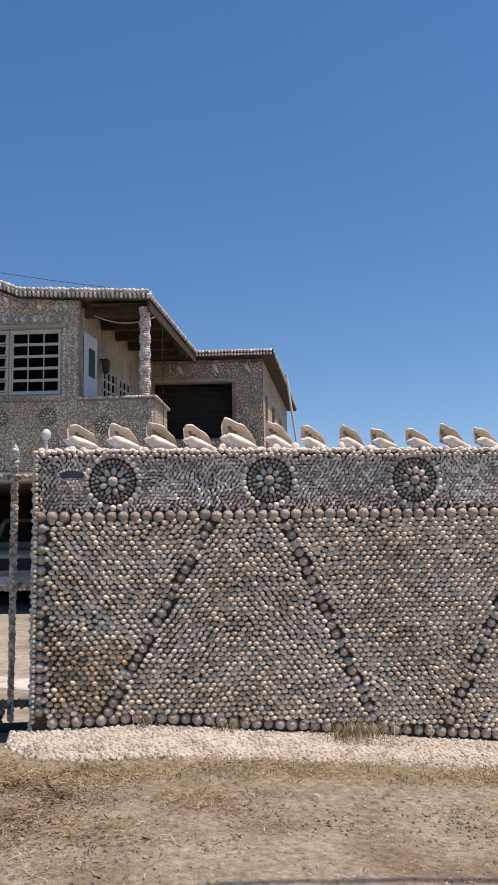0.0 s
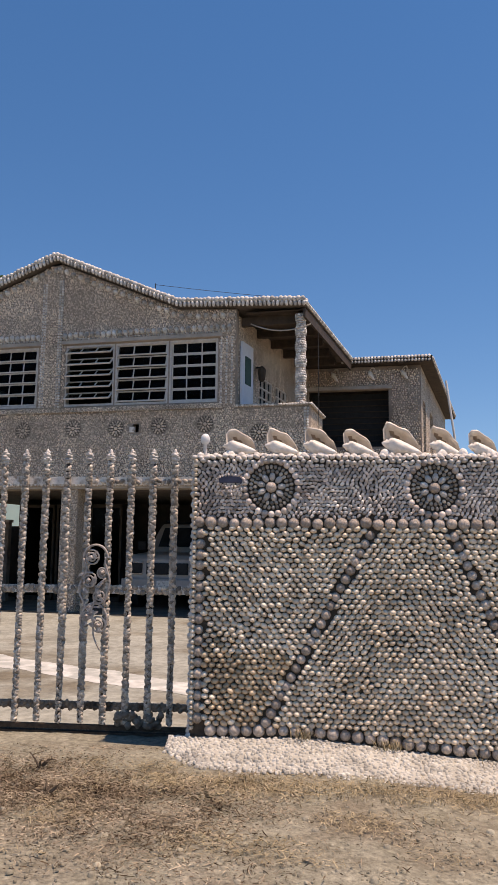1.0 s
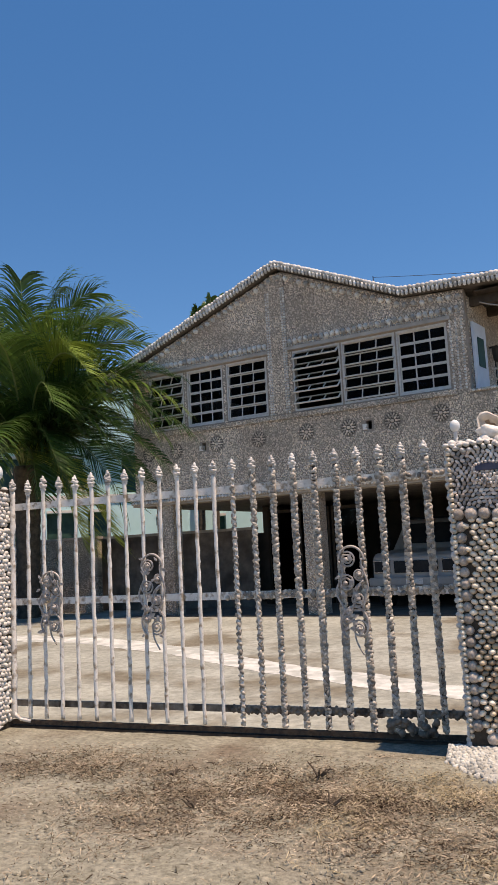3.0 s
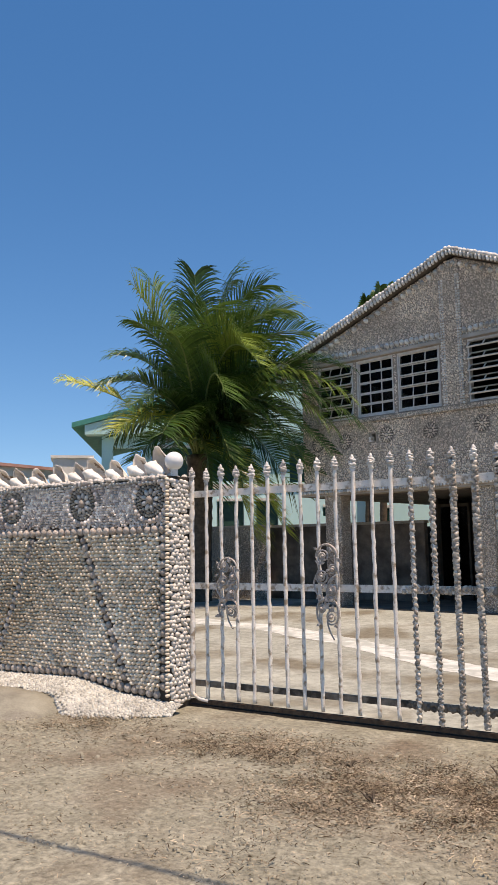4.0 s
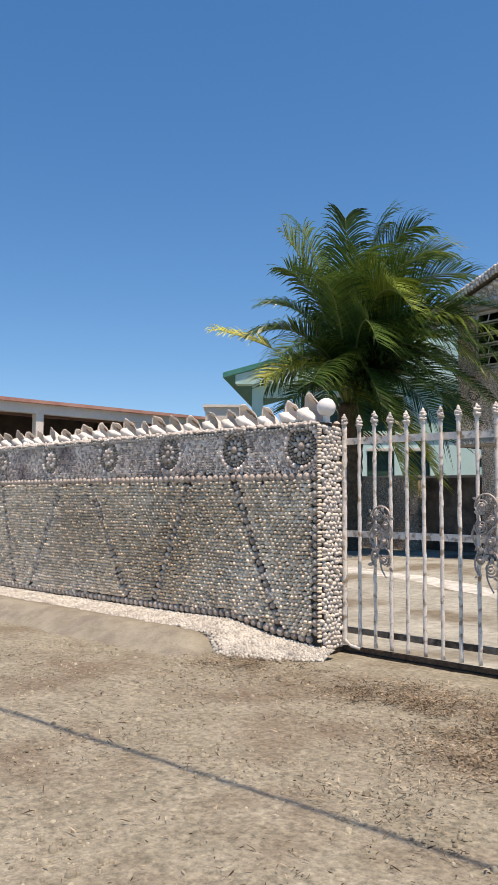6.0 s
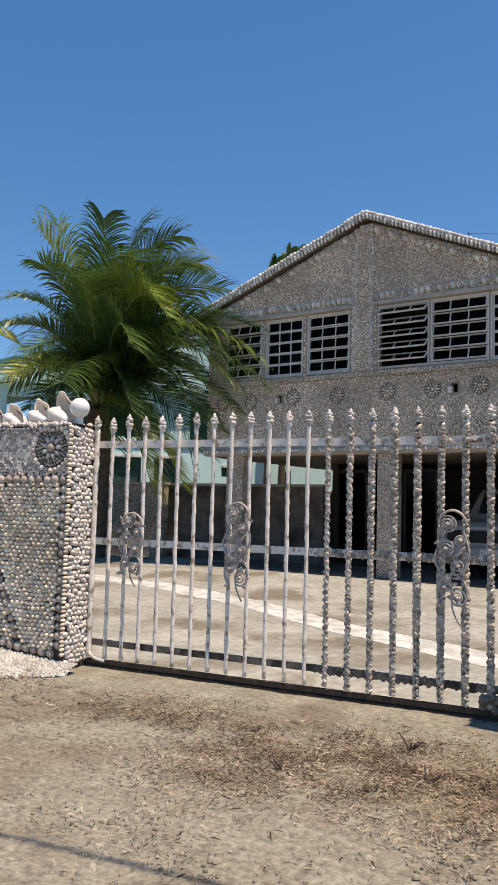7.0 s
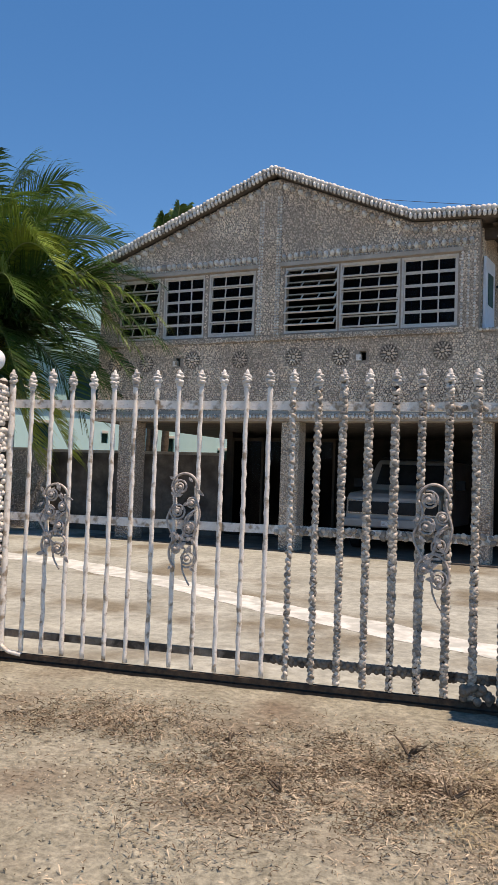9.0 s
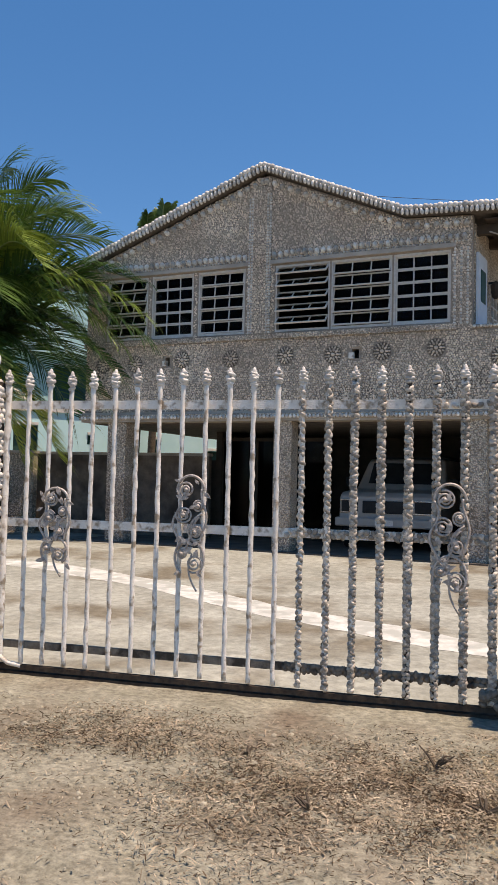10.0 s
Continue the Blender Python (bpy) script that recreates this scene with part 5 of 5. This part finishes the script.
    for sx in (-0.86, 0.70):
        for y in (-0.35, 2.3):
            bm = bmesh.new()
            tube(bm, [(sx, y, 0.33), (sx + 0.17, y, 0.33)], 0.33, 22)
            wheel = part("wheel", bm, BLACK, t, smooth=False)
            bm = bmesh.new()
            tube(bm, [(sx - 0.005, y, 0.33), (sx + 0.175, y, 0.33)], 0.19, 18)
            part("rim", bm, CHROME, wheel)
    return t


car()


# ---------------------------------------------------------------- boundary walls of the yard
def yard_wall(name, m, length, height, material, label, crust=False):
    t = thing(name, m, label, "garden wall", kind="structure")
    part("wall_core", boxes((0, length, 0, 0.16, -0.2, height)), material, t)
    part("coping", boxes((-0.02, length + 0.02, -0.03, 0.19, height + 0.002, height + 0.06)), PLASTER, t)
    if crust:
        out = [seat(np.array([x, -0.001, z]), np.array([1.0, 0, 0]), np.array([0, 0, 1.0]), np.array([0, -1.0, 0]), 0.036, 0.026, 0.03, rng.uniform(0, 3)) for x, z in packed(0.02, length, 0.05, height, 0.075, 0.06, 0.4)]
        part("shell_cover", strew("shell_cover", DOME_LOW, out, SHELL_GREY), None, t, kind="stuff")


yard_wall("wall_yard_far", pose(-14.2, 17.2, 0.1, 0, 0, -4), 3.1, 1.80, FACADE, "low boundary wall crusted with shells")
yard_wall("wall_yard_back", pose(-12.0, 17.66, 0.1, 0, 0, -4), 4.7, 1.80, BROWNWALL, "dark weathered boundary wall beside the house")
yard_wall("wall_yard_side", pose(-14.2, 6.9, 0.1, 0, 0, 90), 10.3, 1.9, MORTAR, "side boundary wall of the yard")


# ---------------------------------------------------------------- palms
RIGHT = radians(37.6)
WIND = Vector((math.cos(RIGHT), math.sin(RIGHT), 0))            # the steady wind across the yard
NEAR = Vector((math.sin(RIGHT), -math.cos(RIGHT), 0))           # from the palm towards the road


def frond(bm_leaf, bm_rib, root, tip, bend, seed, width=0.85, bare=0.12, blown=0.5):
    """One feather frond: a rib that arches from root over bend to tip, with long leaflets on both sides, blown to leeward."""
    r = random.Random(seed)
    n = 34
    pts = [root.lerp(bend, f).lerp(bend.lerp(tip, f), f) for f in (i / n for i in range(n + 1))]
    tube(bm_rib, pts, [0.034 * (1 - 0.86 * i / n) for i in range(n + 1)], 5)
    roll = r.uniform(-0.5, 0.5)
    for i in range(int(bare * n), n + 1):
        t = (pts[min(i + 1, n)] - pts[max(i - 1, 0)]).normalized()
        side = t.cross(Vector((0, 0, 1)))
        side = side.normalized() if side.length > 0.08 else NEAR.copy()
        side = Matrix.Rotation(roll, 3, t) @ side
        up = side.cross(t)
        for sub in (0.0, 0.33, 0.66):
            f = (i + sub) / n
            if f > 1 or r.random() < 0.06:
                continue
            o = pts[i].lerp(pts[min(i + 1, n)], sub)
            ln = width * (0.35 + 0.75 * math.sin(math.pi * (0.12 + 0.72 * f))) * r.uniform(0.78, 1.08)
            for sg in (-1, 1):
                out = (side * sg * r.uniform(0.75, 1.0) + t * (0.45 + 0.75 * f * f) + up * (0.30 + r.uniform(-0.16, 0.16)) + WIND * blown * 0.45).normalized()
                w = t * 0.024
                q, d, sag = o.copy(), out, r.uniform(0.7, 1.6)
                prev = (bm_leaf.verts.new(q - w * 0.5), bm_leaf.verts.new(q + w * 0.5))
                for k in range(4):
                    q = q + d * (ln / 4)
                    d = (d + WIND * 0.10 * blown + Vector((0, 0, -0.17 * (0.5 + k) * sag))).normalized()
                    ww = w * (0.95, 0.85, 0.55, 0.06)[k]
                    cur = (bm_leaf.verts.new(q - ww), bm_leaf.verts.new(q + ww))
                    bm_leaf.faces.new((prev[0], prev[1], cur[1], cur[0]))
                    prev = cur


def palm(x, y, base_z, top_z, fronds, seed, label, lean=0.0, wide=1.0, girth=0.27):
    """fronds: (leeward, up, near, arch, yellow): where the tip lies from the crown, and how far the rib arches over that line."""
    t = thing("coconut_palm", pose(x, y, base_z), label, "palm tree")
    h = top_z - base_z
    bm = bmesh.new()
    n = 26
    tube(bm, [(-3.6 * lean * (k / n - 1) ** 2, -2.6 * lean * (k / n - 1) ** 2, h * k / n) for k in range(n + 1)], [girth * (0.9 + 0.25 * (k / n) ** 2 + 0.07 * (k % 2)) for k in range(n + 1)], 12)
    part("trunk", bm, BARK, t, smooth=True)
    r = random.Random(seed)
    for i, (lee, up, near, arch, yellow) in enumerate(fronds):
        reach = WIND * lee + NEAR * near
        root = Vector((0, 0, h - 0.25 * r.random())) + reach * 0.04
        tip = Vector((0, 0, h + up)) + reach
        bend = Vector((0, 0, h + max(up, 0) * 0.55 + arch)) + reach * 0.34
        leafs, ribs = bmesh.new(), bmesh.new()
        frond(leafs, ribs, root, tip, bend, seed * 100 + i, wide * r.uniform(0.85, 1.15) * (1.2 if lee > 1.8 and up < 1.6 else 1.0), 0.70 if yellow == 2 else 0.16, 0.15 if lee < -1 else 0.65)
        # kind 3 paints a frond as sunlit; kinds 1 and 2 are yellowed
        f = part("frond", leafs, (FROND, FROND_Y, FROND_Y, FROND_L)[yellow], t, ("", "yellowing feather frond", "bare frond with a yellow tip", "feather frond painted in a sunlit green")[yellow])
        part("rib", ribs, RACHIS, f, smooth=True)


FRONDS = [
    (-1.5, 4, 0.2, 0.5, 3), (-1.15, 4.4, -0.6, 0.6, 0), (-0.1, 4.3, 0.4, 1, 0), (0.8, 4.4, -0.4, 1.4, 0), (1.5, 4, 0.6, 1.7, 0), (2.1, 3.5, 0.3, 1.9, 3),
    (1.7, 2.9, 1.7, 2.1, 0), (1.97, 2.9, -0.4, 1.8, 0), (2.38, 2.4, 2.21, 1.9, 0), (2.21, 1.5, 2.29, 2, 0), (2.95, 1.5, 2.8, 1.9, 0), (3.2, 0.4, 2.98, 2.2, 0),
    (2.71, -0.3, 2.72, 2.1, 0), (2.05, -0.4, 2.21, 1.6, 0), (0.9, 2.1, 2.4, 2.3, 3), (0.2, 3, 1.9, 2, 0), (0.5, 0.9, 3, 2.2, 0),
    (-0.7, 2.4, 2.2, 1.6, 0), (-1.4, 3, 0.9, 1, 0), (-1.9, 2.5, -0.3, 1.1, 0), (-2, 1.6, 0.8, 1.2, 0), (-1.5, 0.9, 1.8, 1.5, 0), (-2, 0.6, -0.7, 1.3, 0),
    (-0.4, 3.5, -1.4, 1, 0), (0.5, 3, -2, 1.6, 0), (-0.9, 1.8, -2.2, 1.6, 0), (1.9, 0.4, 2.4, 2, 0),
    (2.79, 0.3, 2.63, 2.5, 3), (2.38, -0.6, 2.38, 2.2, 0), (3.03, 0.9, 2.89, 2.4, 3), (1.97, -1, 1.95, 1.8, 0), (2.46, 1, 2.46, 2.4, 0), (1.2, 1.6, 2.8, 2.6, 3), (0.9, -0.8, 2, 1.2, 0), (-0.9, -0.6, 1.6, 1.1, 0), (-1.5, -0.2, 0.8, 1.2, 0), (0.2, -0.9, 1.9, 1, 0),
    (-3, 1.75, 0.2, 0.3, 2), (-1.9, 0.5, 1.2, 1.2, 1), (1.8, -1.8, 1.6, 0.9, 1), (1.2, -1.9, 0.9, 0.9, 1), (-0.8, 0.2, 2.3, 1.5, 0), (0.6, -0.3, 2.4, 1.6, 0),
]
palm(-12.3, 16.0, 0.1, 3.62, FRONDS, 3, "bushy coconut palm with wind-blown dark green and yellow fronds")
for px, py, pz in ((-11.25, 24.3, 9.0), (-11.8, 24.4, 8.75)):
    palm(px, py, 0, pz, [(0.25 * math.cos(k * 2.1) + 0.12, 0.85 - 0.12 * (k % 3), 0.25 * math.sin(k * 2.1), 0.1, 0) for k in range(7)], int(-px * 10), "far palm rising behind the roof", 0.05, 0.30, 0.12)


# ---------------------------------------------------------------- neighbours
def green_house():
    h = thing("green_house", pose(-19.05, 19.05, 0.28, 0, 0, 38), "mint-green neighbouring house with teal roof edge and dark openings", "house")
    ups = [(0.75, 1.75, 3.3, 4.35), (1.95, 5.2, 3.25, 4.35), (6.4, 7.6, 3.2, 4.4), (9.0, 10.6, 3.2, 4.4)]
    low = [(2.6, 3.5, 0.5, 2.62), (4.05, 4.9, 0.5, 2.62), (5.3, 6.0, 0.5, 2.62), (7.45, 7.65, 2.1, 2.4), (9.45, 9.75, 1.8, 2.35), (11.2, 12.6, 0.8, 2.05)]
    bm = bmesh.new()
    pierced(bm, 0.4, 15.5, 3.10, 4.75, 0, 0.2, [(a, b, max(c, 3.2), d) for a, b, c, d in ups])
    part("wall", bm, MINT, h)
    bm = bmesh.new()
    pierced(bm, 0.4, 15.5, -0.4, 3.097, 0, 0.2, low)
    part("wall", bm, AQUA, h, "pale aqua lower storey")
    bm = bmesh.new()
    prism(bm, [(-0.1, 4.753), (15.6, 4.753), (15.6, 5.05), (7.6, 7.0), (-0.1, 5.05)], -0.3, 0.2)
    part("gable", bm, MINT, h)
    part("wall", boxes((0.4, 0.6, 0.202, 8, 0, 2.9), (15.3, 15.5, 0.202, 8, 0, 4.75), (1.9, 15.3, 1.8, 2.0, 0, 4.75)), MINT, h)
    bm = bmesh.new()
    prism(bm, [(-0.5, 5.12), (7.6, 7.22), (16.1, 5.12), (16.1, 4.96), (7.6, 7.06), (-0.5, 4.96)], -0.36, 8.6)
    part("roof", bm, TEAL, h, "teal-edged roof")
    part("floor_band", boxes((0.3, 15.6, -0.05, -0.002, 3.02, 3.16)), WHITEWALL, h)
    for x0, x1, z0, z1 in ups[1:] + low:
        part("shutter", boxes((x0 + 0.02, x1 - 0.02, 0.12, 0.16, z0 + 0.02, z1 - 0.02)), DARKGREEN, h, "dark green shutter")
        part("window_head", boxes((x0, x1, -0.03, -0.003, z1 + 0.003, z1 + 0.08)), WHITEWALL, h)
    return h


green_house()


def low_house():
    h = thing("roadside_house", pose(-22.6, 12.0, 0, 0, 0, 90), "low neighbouring house with a deep dark porch and faded red roof", "house")
    part("roof", boxes((-6, 10.0, -0.35, 6.5, 4.24, 4.34)), REDROOF, h)
    part("beam", boxes((-6, 9.9, -0.2, 0.05, 3.94, 4.238)), WHITEWALL, h)
    for x in (-2.0, 1.7, 5.5, 9.5):
        part("post", boxes((x, x + 0.26, -0.18, 0.04, 0, 3.938)), WHITEWALL, h)
    # dark back wall stands for the shade of the deep porch
    part("wall", boxes((-6, 9.9, 3.2, 3.4, 0, 4.2)), DARKWALL, h, "porch wall coloured dark as if unlit")
    part("low_wall", boxes((-6, 9.8, -0.15, 0.0, 0, 2.1)), WHITEWALL, h)


low_house()


def water_tank():
    t = thing("rooftop_box", pose(-16.8, 16.2, 0, 0, 0, 46), "white boxy rooftop tank housing of a neighbour", "tank")
    part("housing", boxes((-0.5, 0.5, -0.5, 0.5, 0, 3.85)), WHITEWALL, t)
    part("lid", boxes((-0.56, 0.56, -0.56, 0.56, 3.852, 3.92)), WHITEWALL, t)


water_tank()


# ---------------------------------------------------------------- cables and pole
def cable(name, a, b, sag, r, label, material=CABLE):
    bm = bmesh.new()
    a, b = Vector(a), Vector(b)
    tube(bm, [a.lerp(b, f) - Vector((0, 0, sag * 4 * f * (1 - f))) for f in (k / 24 for k in range(25))], r, 5)
    return tagged(part(name, bm, material, smooth=True), label, "cable")


H3 = HOUSE
cable("power_cable", H3 @ Vector((0.5, 2.0, 7.0)), H3 @ Vector((3.75, 2.0, 6.46)), 0.02, 0.005, "thin black power cable strung over the roof")
for x, z0, z1 in ((0.5, 6.2, 7.03), (3.75, 5.6, 6.5)):
    m = part("service_mast", tube(bmesh.new(), [(x, 2.0, z0), (x, 2.0, z1)], 0.010, 6), CABLE)
    m.matrix_world = HOUSE
    tagged(m, "thin dark mast holding the power cable on the roof", "mast", "service masts")
cable("balcony_wire", H3 @ Vector((3.1, 0.1, 5.45)), H3 @ Vector((4.25, -0.2, 5.3)), 0.12, 0.012, "loose grey wire hanging under the balcony roof", PLASTER)
cable("drop_wire", H3 @ Vector((4.28, 0.4, 5.45)), H3 @ Vector((4.30, 0.4, 3.2)), 0.0, 0.006, "thin wire hanging down beside the balcony")
# overhead line whose shadow lies on the road, and the two poles that carry it
off = SUN_DIR * (6.3 / SUN_DIR.z)
ends = [Vector((-30, 2.34, 0)) + off, Vector((14, 4.98, 0)) + off]
cable("overhead_cable", ends[0], ends[1], 0.0, 0.019, "thick black overhead cable above the road")
for e in ends:
    tagged(part("utility_pole", tube(bmesh.new(), [(e.x, e.y, -0.3), (e.x, e.y, 6.4)], [0.14, 0.10], 12), WOOD), "tall wooden pole carrying the overhead cable", "utility pole", "cable poles")
tagged(part("flag_pole", tube(bmesh.new(), [(2.45, 18.2, 2.0), (2.05, 18.2, 5.1)], 0.025, 8), WHITEWALL), "thin leaning white pole behind the wall", "pole")


# ---------------------------------------------------------------- litter and grass
STRAND = (np.array([(-0.5, -0.12, 0), (-0.18, 0.5, 0.10), (-0.18, -0.5, 0.10), (0.18, 0.55, 0.16), (0.18, -0.45, 0.16), (0.5, -0.05, 0.04)]), [(0, 2, 1), (1, 2, 4, 3), (3, 4, 5)])


def heap(x, y):
    """How thickly the swept-up litter lies at a place."""
    d = noise.noise((x * 1.1, y * 1.1, 7)) + 0.5 * noise.noise((x * 3, y * 3, 2)) + 0.35 * noise.noise((x * 8, y * 8, 6))
    main = math.exp(-((x + 2.3) / 1.15) ** 2 - ((y - 5.55 + 0.12 * (x + 2.3)) / 0.55) ** 2)
    trail = 0.6 * math.exp(-((x + 4.2) / 1.4) ** 2 - ((y - 5.95) / 0.35) ** 2)
    return max(main, trail) * (0.75 + 1.7 * d), d


def litter():
    pale, dark = [], []

    def drop(x, y, shade):
        ln = rng.uniform(0.008, 0.026) if rng.random() < 0.82 else rng.uniform(0.026, 0.07)
        m = Euler((rng.normal(0, 0.6), rng.normal(0, 0.28), rng.uniform(0, 6.28))).to_matrix() @ Matrix.Diagonal((ln, min(ln * rng.uniform(0.10, 0.35), rng.uniform(0.0025, 0.006)), ln * 0.8))
        (dark if rng.random() < shade else pale).append(np.column_stack([np.array(m), [x, y, ground_z(x, y) + rng.uniform(0.004, 0.02)]]))

    while len(pale) + len(dark) < 66000:
        x, y = rng.uniform(-6.2, 0.2), rng.uniform(3.9, 6.62)
        c, d = heap(x, y)
        if rng.random() < c + 0.10 * max(0, d):
            drop(x, y, 0.36 + 0.5 * noise.noise((x * 4, y * 4, 13)))
    while len(pale) + len(dark) < 78000:
        x, y = rng.uniform(-8, 3.0), rng.uniform(2.6, 6.3)
        if rng.random() < 0.12 + max(0, noise.noise((x * 0.9, y * 1.4, 9))):
            drop(x, y, 0.4)
    tagged(new("leaf_litter", strew("leaf_litter", STRAND, pale, DRYLEAF, False)), "dry straw-coloured leaves and chaff scattered on the sand", "litter", kind="stuff")
    tagged(new("rotted_litter", strew("rotted_litter", STRAND, dark, DARKLEAF, False)), "dark rotted leaf scraps swept up before the gate", "litter", kind="stuff")
    clods = []
    while len(clods) < 9000:
        x, y = rng.uniform(-8, 3.0), rng.uniform(2.6, 6.5)
        if rng.random() < 0.2 + 0.7 * max(0, heap(x, y)[0]) + 0.8 * max(0, noise.noise((x * 1.6, y * 1.6, 19))):
            k = rng.uniform(0.004, 0.011) if rng.random() < 0.93 else rng.uniform(0.011, 0.024)
            clods.append(seat(np.array([x, y, ground_z(x, y) + 0.001]), np.array([1.0, 0, 0]), np.array([0, 1.0, 0]), np.array([0, 0, 1.0]), k * rng.uniform(0.8, 1.5), k, k * rng.uniform(0.7, 1.2), rng.uniform(0, 3)))
    tagged(new("clods", strew("clods", DOME_LOW, clods, CLOD, False)), "small crumbs and clods of sandy soil", "soil", kind="stuff")


litter()


def weeds():
    vs = np.array([(-0.5, 0, 0), (-0.15, 0.5, 0.12), (-0.15, -0.5, 0.12), (0.2, 0.4, 0.16), (0.2, -0.4, 0.16), (0.5, 0, 0.02)])
    fs = [(0, 2, 1), (1, 2, 4, 3), (3, 4, 5)]
    out = []
    while len(out) < 12000:
        x, y = rng.uniform(-2.2, 3.0), rng.uniform(4.6, 6.25)
        d = math.exp(-((y - 5.82) / 0.16) ** 2) * (0.8 if x > -1.7 else 0.3) + max(0, noise.noise((x * 2.2, y * 2.2, 17))) * (1.0 if x < -0.2 else 0.45)
        if rng.random() < d:
            ln = rng.uniform(0.02, 0.07)
            m = Euler((rng.normal(0, 0.4), rng.normal(0, 0.35), rng.uniform(0, 6.28))).to_matrix() @ Matrix.Diagonal((ln, rng.uniform(0.0025, 0.006), ln * 0.7))
            out.append(np.column_stack([np.array(m), [x, y, ground_z(x, y) + rng.uniform(0.004, 0.03)]]))
    tagged(new("dry_weeds", strew("dry_weeds", (vs, fs), out, DRYGRASS, False)), "matted dry weeds and straw along the pebble edge", "grass", kind="stuff")


weeds()


def tuft(x, y, n, spread, height, label):
    bm = bmesh.new()
    r = random.Random(int(x * 100))
    for k in range(n):
        px, py = r.gauss(0, spread), r.gauss(0, spread * 0.4)
        a, ln, b = r.uniform(0, 6.28), height * r.uniform(0.5, 1.1), r.uniform(0.3, 1.1)
        w = Vector((-math.sin(a), math.cos(a), 0)) * 0.003
        p = Vector((px, py, 0))
        prev = (bm.verts.new(p - w), bm.verts.new(p + w))
        for s in range(3):
            p = p + Vector((math.cos(a) * b * (s + 1) / 3, math.sin(a) * b * (s + 1) / 3, 1 - 0.25 * s)) * (ln / 3)
            ww = w * (0.8, 0.5, 0.1)[s]
            cur = (bm.verts.new(p - ww), bm.verts.new(p + ww))
            bm.faces.new((prev[0], prev[1], cur[1], cur[0]))
            prev = cur
    ob = part("grass_tuft", bm, DRYGRASS)
    ob.location = (x, y, base_r(x) + 0.0 if y > 6.3 else ground_z(x, y))
    return tagged(ob, label, "grass", kind="stuff")


tuft(0.80, 6.52, 260, 0.14, 0.16, "clump of dry yellow grass at the wall's foot")
tuft(-0.15, 6.6, 60, 0.06, 0.10, "clump of dry yellow grass at the wall's foot")
tuft(-0.75, 6.62, 40, 0.04, 0.12, "clump of dry yellow grass at the wall's foot")
for x, y in ((-0.9, 5.85), (0.35, 5.85), (1.3, 5.8), (-0.3, 5.75), (0.9, 5.7), (1.9, 5.8)):
    tuft(x, y, 160, 0.28, 0.05, "sparse dry grass along the pebble edge")


def twigs():
    for x, y, s in ((-2.43, 6.02, 0.10), (-3.39, 5.89, 0.06), (-2.2, 5.5, 0.09), (-2.95, 5.3, 0.07)):
        bm = bmesh.new()
        r = random.Random(int(-x * 50))
        for k in range(5):
            a = r.uniform(0, 6.28)
            tube(bm, [(0, 0, 0), (s * 0.5 * math.cos(a), s * 0.5 * math.sin(a), s * r.uniform(0.2, 0.7)), (s * math.cos(a), s * math.sin(a), s * r.uniform(0.1, 0.9))], [0.008, 0.006, 0.003], 5)
        ob = part("twig", bm, BARK)
        ob.location = (x, y, ground_z(x, y) + 0.005)
        tagged(ob, "dark dry broken twig lying on the sand", "twig", "twigs")


twigs()
